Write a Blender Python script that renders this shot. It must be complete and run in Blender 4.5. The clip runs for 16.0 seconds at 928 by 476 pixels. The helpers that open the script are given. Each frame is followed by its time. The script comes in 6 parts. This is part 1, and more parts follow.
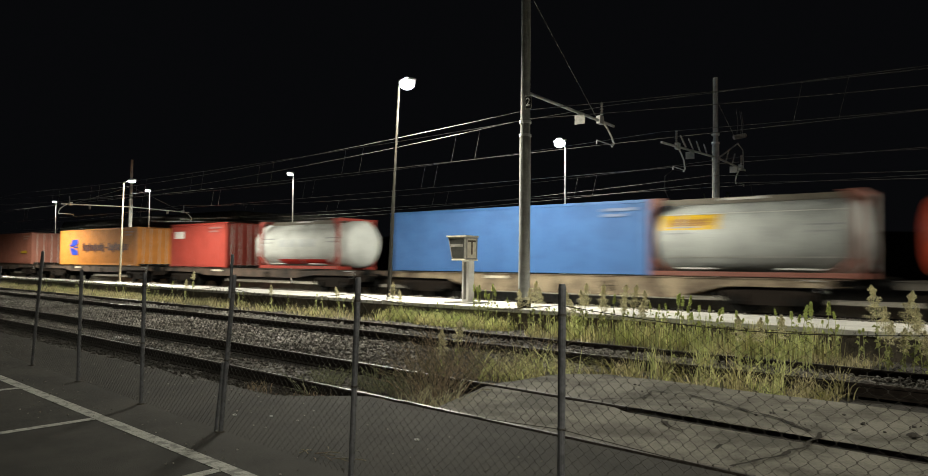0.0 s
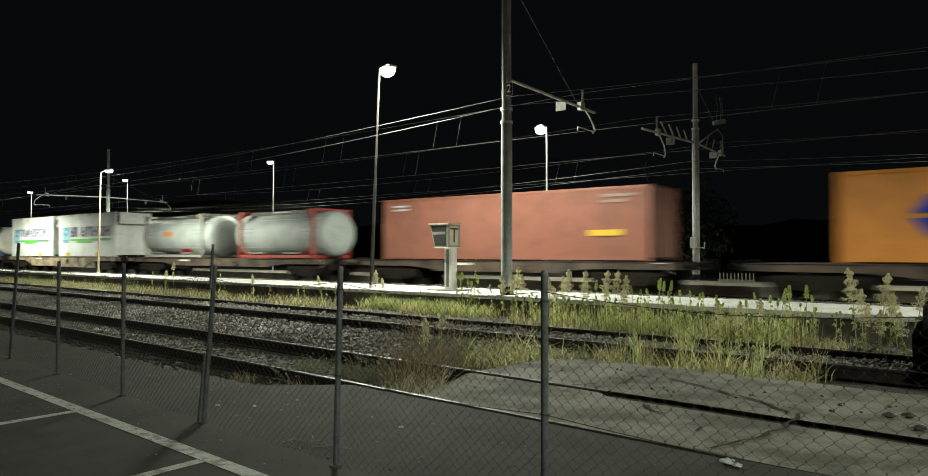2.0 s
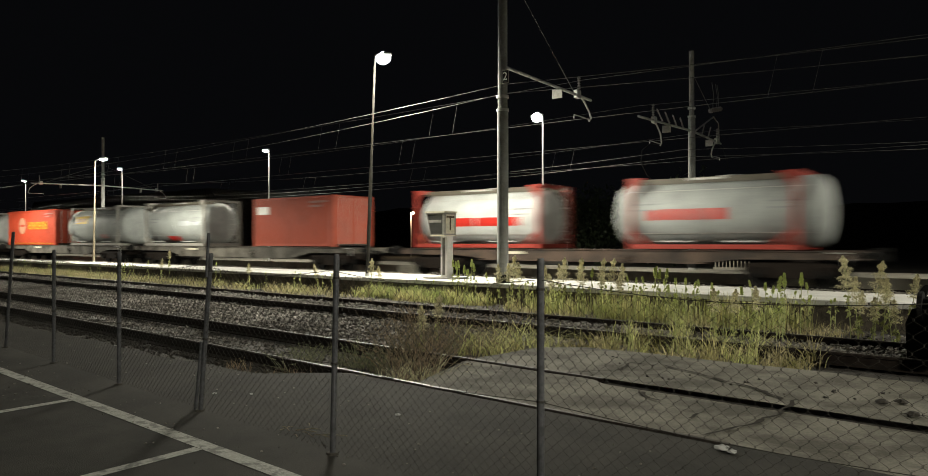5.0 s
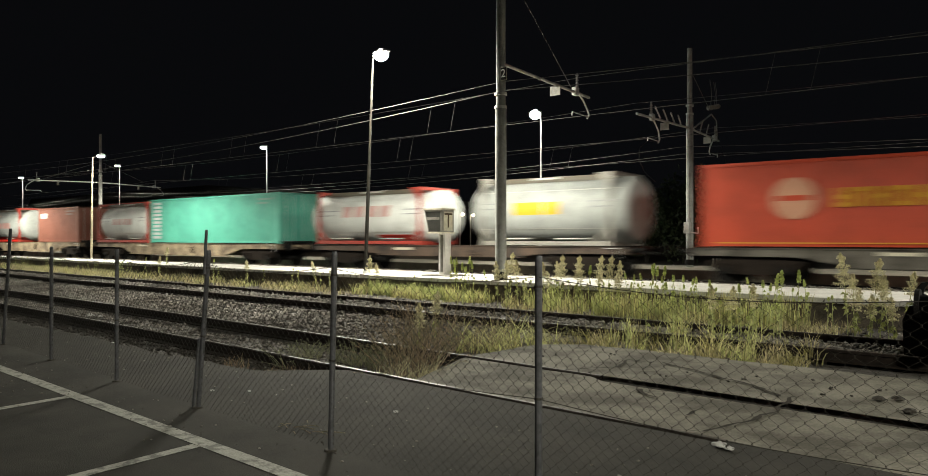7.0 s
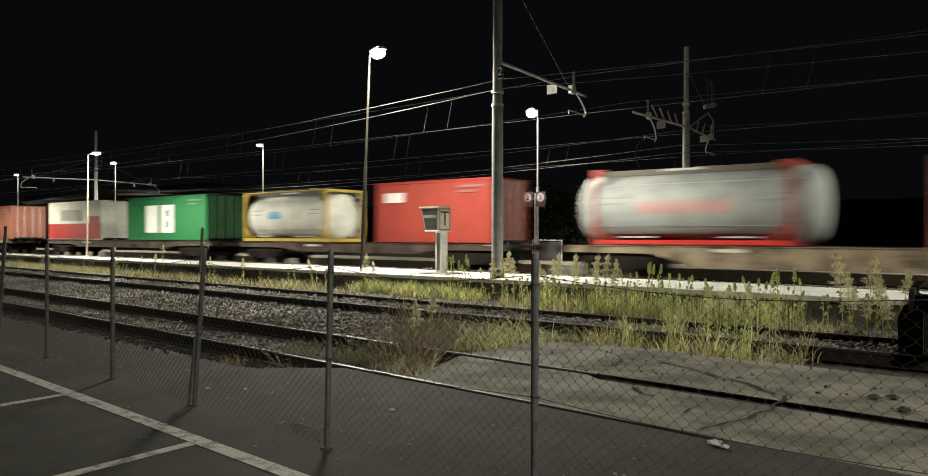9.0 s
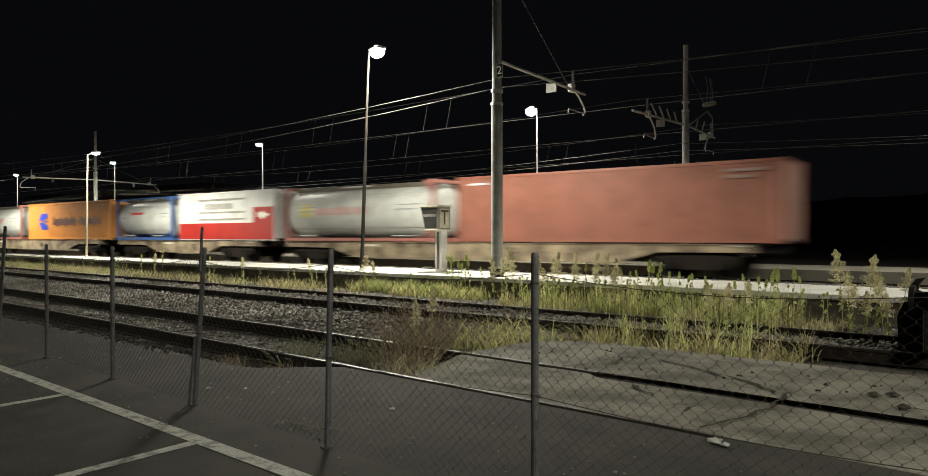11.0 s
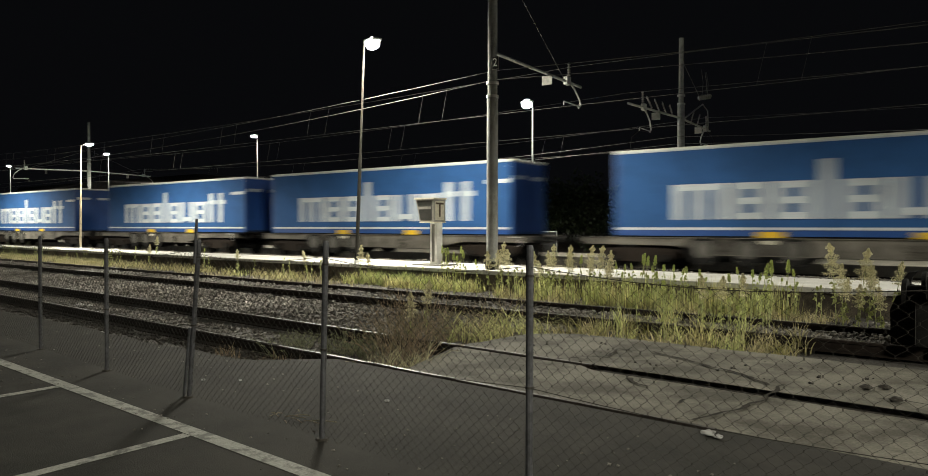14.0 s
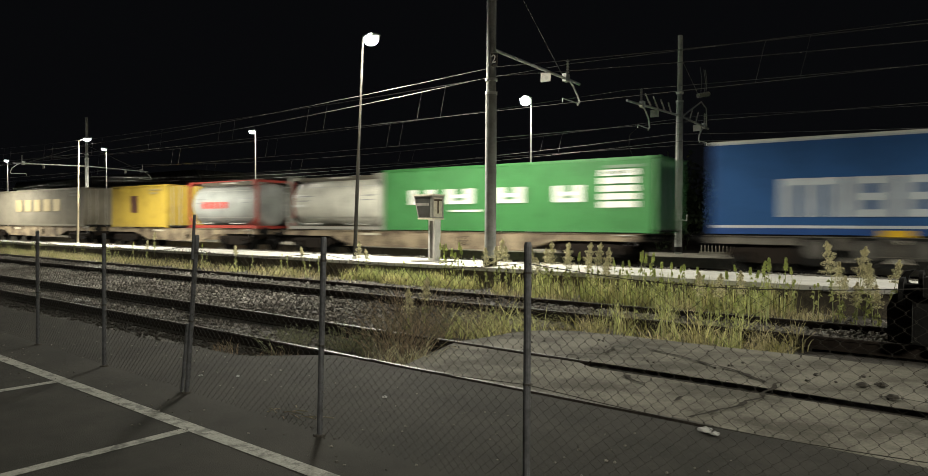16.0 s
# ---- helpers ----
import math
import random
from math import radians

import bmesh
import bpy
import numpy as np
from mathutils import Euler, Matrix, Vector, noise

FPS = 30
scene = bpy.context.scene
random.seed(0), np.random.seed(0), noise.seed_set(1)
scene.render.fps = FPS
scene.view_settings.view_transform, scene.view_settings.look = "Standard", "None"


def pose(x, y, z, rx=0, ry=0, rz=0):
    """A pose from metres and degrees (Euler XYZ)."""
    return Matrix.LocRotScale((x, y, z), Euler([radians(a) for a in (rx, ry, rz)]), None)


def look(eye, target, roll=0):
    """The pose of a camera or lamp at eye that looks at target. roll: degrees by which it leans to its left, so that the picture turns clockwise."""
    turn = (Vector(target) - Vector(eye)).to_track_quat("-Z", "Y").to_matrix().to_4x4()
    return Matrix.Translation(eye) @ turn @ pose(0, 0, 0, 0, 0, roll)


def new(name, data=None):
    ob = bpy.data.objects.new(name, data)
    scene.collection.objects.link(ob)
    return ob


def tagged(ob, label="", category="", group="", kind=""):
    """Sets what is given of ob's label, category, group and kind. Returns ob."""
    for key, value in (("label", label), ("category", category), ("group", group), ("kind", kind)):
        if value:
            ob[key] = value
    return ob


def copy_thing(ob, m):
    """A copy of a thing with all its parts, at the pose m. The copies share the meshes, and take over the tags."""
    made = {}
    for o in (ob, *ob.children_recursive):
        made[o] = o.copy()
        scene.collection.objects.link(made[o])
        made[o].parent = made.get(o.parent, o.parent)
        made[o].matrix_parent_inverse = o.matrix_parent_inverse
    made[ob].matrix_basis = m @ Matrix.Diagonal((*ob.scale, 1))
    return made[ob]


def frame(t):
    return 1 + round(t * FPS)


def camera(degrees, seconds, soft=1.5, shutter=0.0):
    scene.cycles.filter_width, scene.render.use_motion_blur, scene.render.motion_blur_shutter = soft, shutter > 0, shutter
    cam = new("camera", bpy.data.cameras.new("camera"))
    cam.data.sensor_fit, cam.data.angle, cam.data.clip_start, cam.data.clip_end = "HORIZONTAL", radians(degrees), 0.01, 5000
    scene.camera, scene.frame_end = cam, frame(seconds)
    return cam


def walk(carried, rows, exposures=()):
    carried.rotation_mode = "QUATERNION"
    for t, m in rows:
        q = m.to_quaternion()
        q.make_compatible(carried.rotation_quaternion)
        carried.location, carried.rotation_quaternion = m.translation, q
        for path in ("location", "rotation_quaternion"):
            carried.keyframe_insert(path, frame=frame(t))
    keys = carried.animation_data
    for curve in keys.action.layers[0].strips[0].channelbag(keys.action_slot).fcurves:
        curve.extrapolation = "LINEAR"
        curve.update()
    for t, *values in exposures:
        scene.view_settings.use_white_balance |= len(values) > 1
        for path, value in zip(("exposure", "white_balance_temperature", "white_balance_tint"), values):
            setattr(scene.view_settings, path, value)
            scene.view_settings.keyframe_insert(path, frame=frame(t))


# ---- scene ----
# ---- camera ----
cam = camera(66.33, 16.0, soft=0.85, shutter=0.6)
EYE = (0.0, 0.0, 1.45)
TURNS = (
    (0, 92.199, -0.621, 39.337), (0.5, 91.932, -0.366, 38.760), (1, 91.693, -0.256, 38.362), (1.5, 91.455, -0.145, 38.127),
    (2, 91.199, -0.037, 37.925), (2.5, 90.986, -0.053, 37.758), (3, 90.806, -0.010, 37.739), (3.5, 90.631, -0.092, 37.648),
    (4, 90.450, 0.03, 37.660), (5.2, 90.22, 0.02, 37.60), (6.5, 90.055, -0.020, 37.520), (7, 90.017, 0.0, 37.455), (7.5, 89.978, -0.029, 37.362),
    (8, 89.943, -0.070, 37.295), (8.5, 89.900, -0.089, 37.215), (9, 89.863, -0.1, 37.175), (10.2, 89.8, 0.0, 37.16), (11.5, 89.740, 0.1, 37.149),
    (12, 89.673, 0.090, 37.099), (12.5, 89.582, 0.058, 36.976), (13, 89.467, 0.001, 36.888), (13.5, 89.323, -0.043, 36.818),
    (14, 89.171, -0.084, 36.764), (14.5, 89.047, -0.068, 36.728), (15, 88.954, -0.042, 36.726), (15.5, 88.943, -0.08, 36.739),
    (16, 88.900, -0.30, 36.616))
LIGHT = ((0, 0.18, 6500, 10), (1.0, 0.22, 6350, 6), (2.0, 0.27, 6150, -2), (2.6, 0.17, 6350, 4), (3.0, 0.03, 6450, 9), (3.5, -0.11, 6450, 9), (4.2, -0.16, 6500, 10),
         (5.3, 0.14, 6500, 10), (6.3, 0.34, 6500, 10), (9.0, 0.29, 6500, 10), (11.4, 0.14, 6500, 10), (12.0, 0.12, 6500, 10), (13.0, 0.24, 6500, 10), (16, 0.24, 6500, 10))
walk(cam, [(t, pose(*EYE, a, b, c)) for t, a, b, c in TURNS], LIGHT)

# ---- night sky and lamps' strength ----
world = bpy.data.worlds.new("night")
scene.world = world
world.use_nodes = True
world.node_tree.nodes["Background"].inputs[0].default_value = (0.30, 0.32, 0.38, 1)
world.node_tree.nodes["Background"].inputs[1].default_value = 0.0068
LAMP_WATTS = 4000.0


# ---- materials ----
def material(name, base, rough=0.6, metal=0.0, scale=6.0, vary=0.25, bump=0.1, fine=60.0, second=None, patches=0.5, rand=0.0, emit=0.0, spec=0.5, thin=0.0):
    """A surface with large stains, fine grain and relief. second: the colour of the stains."""
    m = bpy.data.materials.new(name)
    m.use_nodes = True
    nt = m.node_tree
    N, L = nt.nodes, nt.links
    b = N["Principled BSDF"]
    b.inputs["Roughness"].default_value = rough
    b.inputs["Metallic"].default_value = metal
    b.inputs["Specular IOR Level"].default_value = spec
    co = N.new("ShaderNodeTexCoord")
    n1 = N.new("ShaderNodeTexNoise")
    n1.inputs["Scale"].default_value = scale
    n1.inputs["Detail"].default_value = 6
    n1.inputs["Roughness"].default_value = 0.65
    n2 = N.new("ShaderNodeTexNoise")
    n2.inputs["Scale"].default_value = fine
    n2.inputs["Detail"].default_value = 3
    L.new(co.outputs["Object"], n1.inputs["Vector"])
    L.new(co.outputs["Object"], n2.inputs["Vector"])
    ramp = N.new("ShaderNodeValToRGB")
    ramp.color_ramp.elements[0].position = 0.40
    ramp.color_ramp.elements[1].position = 0.40 + 0.32 * patches
    dark = second or tuple(c * (1 - vary) for c in base)
    ramp.color_ramp.elements[0].color = (*dark, 1)
    ramp.color_ramp.elements[1].color = (*base, 1)
    L.new(n1.outputs["Fac"], ramp.inputs["Fac"])
    hsv = N.new("ShaderNodeHueSaturation")
    mr = N.new("ShaderNodeMapRange")
    mr.inputs["From Min"].default_value, mr.inputs["From Max"].default_value = 0.3, 0.7
    mr.inputs["To Min"].default_value, mr.inputs["To Max"].default_value = 1 - vary * 0.6, 1 + vary * 0.6
    L.new(n2.outputs["Fac"], mr.inputs["Value"])
    if rand:
        gi = N.new("ShaderNodeNewGeometry")
        ma = N.new("ShaderNodeMapRange")
        ma.inputs["To Min"].default_value, ma.inputs["To Max"].default_value = 1 - rand, 1 + rand
        L.new(gi.outputs["Random Per Island"], ma.inputs["Value"])
        mu = N.new("ShaderNodeMath")
        mu.operation = "MULTIPLY"
        L.new(ma.outputs["Result"], mu.inputs[0])
        L.new(mr.outputs["Result"], mu.inputs[1])
        L.new(mu.outputs["Value"], hsv.inputs["Value"])
    else:
        L.new(mr.outputs["Result"], hsv.inputs["Value"])
    L.new(ramp.outputs["Color"], hsv.inputs["Color"])
    L.new(hsv.outputs["Color"], b.inputs["Base Color"])
    if bump:
        bp = N.new("ShaderNodeBump")
        bp.inputs["Strength"].default_value = bump
        bp.inputs["Distance"].default_value = 0.02
        L.new(n2.outputs["Fac"], bp.inputs["Height"])
        L.new(bp.outputs["Normal"], b.inputs["Normal"])
    if thin:
        tr = N.new("ShaderNodeBsdfTranslucent")
        mx = N.new("ShaderNodeMixShader")
        mx.inputs["Fac"].default_value = thin
        L.new(hsv.outputs["Color"], tr.inputs["Color"])
        L.new(b.outputs["BSDF"], mx.inputs[1])
        L.new(tr.outputs["BSDF"], mx.inputs[2])
        L.new(mx.outputs["Shader"], N["Material Output"].inputs["Surface"])
    if emit:
        b.inputs["Emission Color"].default_value = (*base, 1)
        b.inputs["Emission Strength"].default_value = emit
    return m


M = {}
M["asphalt"] = material("asphalt", (0.0295, 0.027, 0.0224), 0.9, scale=1.2, vary=0.8, bump=0.28, fine=110, second=(0.0135, 0.0128, 0.0098), patches=0.6, spec=0.25)
M["apron"] = material("worn apron asphalt", (0.165, 0.155, 0.128), 0.9, scale=1.3, vary=0.45, bump=0.35, fine=60, second=(0.068, 0.063, 0.05), patches=0.6, spec=0.25)
M["paint_line"] = material("worn white road paint", (0.30, 0.30, 0.27), 0.8, scale=9, vary=0.35, second=(0.13, 0.13, 0.12), patches=0.3, bump=0.3)
M["soil"] = material("soil", (0.04, 0.035, 0.028), 0.95, scale=1.2, vary=0.4, bump=0.8, fine=40)
M["ballast"] = material("ballast bed", (0.062, 0.056, 0.049), 0.9, scale=8, vary=0.5, bump=1.0, fine=28, second=(0.04, 0.036, 0.031))
M["stone"] = material("ballast stone", (0.24, 0.226, 0.206), 0.9, scale=0.35, vary=0.3, bump=0.3, rand=0.6, second=(0.085, 0.077, 0.067), patches=0.8, spec=0.25)
M["rail_side"] = material("rusty rail steel", (0.02, 0.015, 0.012), 0.9, scale=9, vary=0.4, bump=0.3, spec=0.15)
M["rail_top"] = material("worn rail head", (0.12, 0.112, 0.1), 0.5, metal=0.6, scale=2.5, vary=0.4, bump=0.05, second=(0.035, 0.028, 0.022), patches=0.7)
M["sleeper"] = material("weathered sleeper", (0.05, 0.043, 0.036), 0.9, scale=6, vary=0.4, bump=0.5)
M["concrete"] = material("pale platform concrete", (0.62, 0.61, 0.58), 0.8, scale=1.5, vary=0.2, bump=0.3, fine=50)
M["concrete_grey"] = material("grey far platform paving", (0.24, 0.225, 0.185), 0.9, scale=1.5, vary=0.3, bump=0.3, fine=40)
M["concrete_dark"] = material("stained concrete", (0.16, 0.15, 0.13), 0.9, scale=2, vary=0.4, bump=0.4, fine=40)
# mottled dark brown of the platform's retaining wall
M["wall_brown"] = material("dark brown wall", (0.13, 0.112, 0.09), 0.95, scale=2, vary=0.5, bump=0.5, fine=40, spec=0.2)
M["galv"] = material("galvanised steel", (0.55, 0.55, 0.53), 0.5, metal=0.15, scale=5, vary=0.2, bump=0.05)
M["mast"] = material("grey painted mast", (0.34, 0.345, 0.33), 0.85, metal=0.0, spec=0.2, scale=3, vary=0.25, bump=0.08)
M["pole"] = material("weathered lamp pole", (0.3, 0.26, 0.18), 0.55, metal=0.2, scale=4, vary=0.3, bump=0.08)
M["post"] = material("dull fence steel", (0.085, 0.086, 0.093), 0.6, metal=0.3, scale=12, vary=0.35, bump=0.1)
M["pole_dark"] = material("dull lamp pole", (0.045, 0.042, 0.037), 0.85, spec=0.15, scale=4, vary=0.3, bump=0.08)
M["wire"] = material("dull chain link wire", (0.055, 0.051, 0.045), 0.85, metal=0.0, spec=0.15, scale=12, vary=0.3, bump=0)
M["cable"] = material("contact wire", (0.14, 0.135, 0.13), 0.65, metal=0.4, scale=8, vary=0.2, bump=0)
M["ceramic"] = material("insulator", (0.3, 0.28, 0.26), 0.3, scale=8, vary=0.2, bump=0)
M["led"] = material("lit lamp glass", (0.95, 1.0, 0.97), 0.3, bump=0, vary=0.0, emit=60)
M["led_warm"] = material("far street lamp glass", (1.0, 0.78, 0.5), 0.3, bump=0, vary=0.0, emit=14)
M["led_green"] = material("green signal light", (0.15, 1.0, 0.5), 0.3, bump=0, vary=0.0, emit=2)
M["sign_box"] = material("grey sign housing", (0.30, 0.29, 0.26), 0.6, scale=5, vary=0.3, bump=0.1)
M["sign_pale"] = material("pale sign face", (0.62, 0.58, 0.46), 0.6, scale=7, vary=0.2, bump=0.05)
M["sign_dark"] = material("dark sign glass", (0.06, 0.06, 0.055), 0.3, scale=5, vary=0.3, bump=0.02)
M["black"] = material("black steel", (0.012, 0.0115, 0.011), 0.8, scale=6, vary=0.4, bump=0.1, spec=0.15)
M["white"] = material("white lettering", (0.75, 0.75, 0.72), 0.6, scale=6, vary=0.15, bump=0)
M["wood_far"] = material("dark hillside", (0.02, 0.024, 0.02), 0.95, scale=0.1, vary=0.4, bump=0)


# ---- mesh helpers ----
def obj_from(name, bm, mat, smooth=False):
    me = bpy.data.meshes.new(name)
    bm.normal_update()
    bm.to_mesh(me)
    bm.free()
    if smooth:
        for f in me.polygons:
            f.use_smooth = True
    for m in (mat if isinstance(mat, (list, tuple)) else [mat]):
        me.materials.append(m)
    return new(name, me)


def part(name, bm, mat, parent, label="", smooth=False):
    ob = obj_from(name, bm, mat, smooth)
    ob.parent = parent
    return tagged(ob, label)


def thing(name, label, category, group="", kind=""):
    return tagged(new(name), label, category, group, kind)


def solid(name, bm, mat, label, category, group="", kind="", smooth=False):
    return tagged(obj_from(name, bm, mat, smooth), label, category, group, kind)


def box(bm, x0, x1, y0, y1, z0, z1, mi=0):
    v = [bm.verts.new((x, y, z)) for x in (x0, x1) for y in (y0, y1) for z in (z0, z1)]
    for q in ((0, 1, 3, 2), (4, 6, 7, 5), (0, 4, 5, 1), (2, 3, 7, 6), (0, 2, 6, 4), (1, 5, 7, 3)):
        bm.faces.new([v[i] for i in q]).material_index = mi
    return v


def block(x0, x1, y0, y1, z0, z1, bevel=0.0):
    bm = bmesh.new()
    box(bm, x0, x1, y0, y1, z0, z1)
    if bevel:
        bmesh.ops.bevel(bm, geom=bm.edges[:], offset=bevel, segments=2, profile=0.5, affect="EDGES")
    return bm


def tube(bm, a, b, r0, r1=None, n=8, caps=True):
    a, b = Vector(a), Vector(b)
    r1 = r0 if r1 is None else r1
    d = (b - a).normalized()
    u = d.orthogonal().normalized()
    w = d.cross(u)
    rings = [[bm.verts.new(p + r * (u * math.cos(k * 2 * math.pi / n) + w * math.sin(k * 2 * math.pi / n))) for k in range(n)] for p, r in ((a, r0), (b, r1))]
    for k in range(n):
        bm.faces.new((rings[0][k], rings[0][(k + 1) % n], rings[1][(k + 1) % n], rings[1][k]))
    if caps and n > 2:
        bm.faces.new(rings[0][::-1])
        bm.faces.new(rings[1])


def pipe(pts, r, n=8):
    """A bent round bar through the points."""
    bm = bmesh.new()
    pts = [Vector(q) for q in pts]
    u = (pts[1] - pts[0]).orthogonal().normalized()
    rings = []
    for i, q in enumerate(pts):
        d = (pts[min(i + 1, len(pts) - 1)] - pts[max(i - 1, 0)]).normalized()
        u = (u - d * u.dot(d)).normalized()
        w = d.cross(u)
        rings.append([bm.verts.new(q + r * (u * math.cos(k * 2 * math.pi / n) + w * math.sin(k * 2 * math.pi / n))) for k in range(n)])
    for a, b in zip(rings, rings[1:]):
        for k in range(n):
            bm.faces.new((a[k], a[(k + 1) % n], b[(k + 1) % n], b[k]))
    bm.faces.new(rings[0][::-1])
    bm.faces.new(rings[-1])
    return bm


def prism(pts, y0, y1):
    """A polygon in x, z, made thick from y0 to y1."""
    bm = bmesh.new()
    a = [bm.verts.new((x, y0, z)) for x, z in pts]
    b = [bm.verts.new((x, y1, z)) for x, z in pts]
    bm.faces.new(a)
    bm.faces.new(b[::-1])
    for i in range(len(pts)):
        j = (i + 1) % len(pts)
        bm.faces.new((a[j], a[i], b[i], b[j]))
    bmesh.ops.recalc_face_normals(bm, faces=bm.faces[:])
    return bm


def sheet(xs, ys, z, jitter=0.0, size=1.0):
    """A ground sheet; ys gives for x the near and far edge as (y0, y1, count)."""
    bm = bmesh.new()
    rows = []
    for x in xs:
        y0, y1, n = ys(x)
        row = []
        for k in range(n + 1):
            y = y0 + (y1 - y0) * k / n
            h = z(x, y) if callable(z) else z
            row.append(bm.verts.new((x, y, h + jitter * noise.noise(Vector((x, y, 0)) / size))))
        rows.append(row)
    for a, b in zip(rows, rows[1:]):
        for k in range(len(a) - 1):
            bm.faces.new((a[k], b[k], b[k + 1], a[k + 1]))
    return bm


def span(a, b, step):
    n = max(1, round((b - a) / step))
    return [a + (b - a) * k / n for k in range(n + 1)]


# ---- lines of the plan ----
def y_siding_a(x):
    u = max(min(x, 6.0), -42.0)
    return 5.78 - 0.090 * u - 0.0011 * u * u


def y_siding_b(x):
    return 10.85 - 0.045 * max(x, -60)


def y_platform_near(x):
    return 14.35 - 0.045 * max(x, -75)


def y_platform_far(x):
    return min(17.1 - 0.05 * x, 18.0)


Y_TRACK_2, Y_TRACK_3, Y_TRACK_4 = 20.0, 23.67, 32.5
Z_BED, Z_PLATFORM = -0.19, 0.35
GROOVE = -3.4


def y_fence(x):
    return 3.0 - 0.08 * x


def y_lot_edge(x):
    return 4.45 - 0.045 * x + 0.14 * noise.noise(Vector((x * 0.9, 3.1, 0))) + 0.06 * noise.noise(Vector((x * 4, 7.7, 0)))


def lot_join(x):
    u = min(1.0, max(0.0, (x + 6.7) / 1.1))
    return u * u * (3 - 2 * u)


# ---- ground ----
def build_ground():
    solid("ground", sheet(span(-500, 300, 20), lambda x: (-200, 500, 35), -0.32), M["soil"], "dark bare soil of the railway land", "ground", kind="structure")
    solid("pavement", sheet(span(-80, -20, 1.0)[:-1] + span(-20, 2, 0.25)[:-1] + span(2, 80, 3.0), lambda x: (-40.0, y_lot_edge(x) * (1 - lot_join(x)) + (y_siding_a(x) - 0.70) * lot_join(x), 30), lambda x, y: -0.008 * max(0.0, y - 4.0)), M["asphalt"],
          "dark grey worn asphalt of a car park", "pavement", kind="structure")
    edge = lambda x: 8.75 - 0.03 * (x + 3) + 0.12 * noise.noise(Vector((x * 1.3, 1.1, 0))) - max(0.0, -4.6 - x) * 0.8 - max(0.0, -5.16 - x) * 8
    rough = lambda x, y: -0.012 + 0.006 * noise.noise(Vector((x, y, 0)) * 1.5)
    label = "cracked grey asphalt crossing over the siding"
    # the far rail runs in an open groove between the two halves of the crossing
    inner = lambda x: y_siding_a(x) + (0.69 if x < GROOVE else 0.57) + 0.012 * noise.noise(Vector((x * 3, 2.2, 0)))
    outer = lambda x: y_siding_a(x) + (0.80 if x < GROOVE else 0.83) + 0.012 * noise.noise(Vector((x * 3, 6.2, 0)))
    solid("apron", sheet(span(-5.27, -4.5, 0.07)[:-1] + span(-4.5, 30, 0.2), lambda x: (y_siding_a(x) - 0.71 + max(0.0, -4.85 - x) * 3.1, inner(x), 14), rough), M["apron"], label, "pavement", kind="structure")
    solid("apron", sheet(span(-5.32, -4.5, 0.07)[:-1] + span(-4.5, 30, 0.2), lambda x: (outer(x), max(edge(x), outer(x) + 0.02), 14), rough), M["apron"], label, "pavement", kind="structure")
    solid("ballast_bed", sheet(span(-90, 40, 0.5), lambda x: (y_siding_a(x) - 1.9, y_platform_near(x) + 0.3, 44), lambda x, y: Z_BED - (0.05 if x > -5.4 and y < 8.4 else 0), 0.05, 0.35), M["ballast"],
          "grey crushed stone between the siding rails", "ballast", kind="structure")
    solid("ballast_bed", sheet(span(-60, 4, 0.5), lambda x: (y_siding_b(x) - 0.70, y_siding_b(x) + 0.70, 6), -0.10, 0.03, 0.3), M["ballast"], "grey crushed stone heaped between the rails", "ballast", kind="structure")
    solid("ballast_bed", sheet(span(-140, 60, 4), lambda x: (y_platform_far(x) - 0.2, 27.2, 8), -0.14, 0.04, 0.6), M["ballast"], "grey crushed stone under the main tracks", "ballast", kind="structure")


def rail(name, yf, x0, x1, top, label, step=1.5, head="rail_top"):
    prof = ((-0.07, -0.165), (0.07, -0.165), (0.07, -0.15), (0.012, -0.13), (0.012, -0.045), (0.036, -0.035), (0.036, -0.012), (0.02, 0), (-0.02, 0), (-0.036, -0.012), (-0.036, -0.035), (-0.012, -0.045), (-0.012, -0.13), (-0.07, -0.15))
    bm = bmesh.new()
    rings = [[bm.verts.new((x, yf(x) + a, top + b)) for a, b in prof] for x in span(x0, x1, step)]
    n = len(prof)
    for r, s in zip(rings, rings[1:]):
        for k in range(n):
            f = bm.faces.new((r[k], r[(k + 1) % n], s[(k + 1) % n], s[k]))
            f.material_index = 1 if k == 7 else 0
    bmesh.ops.recalc_face_normals(bm, faces=bm.faces[:])
    solid(name, bm, [M["rail_side"], M[head]], label, "rail", group="rails", kind="structure")


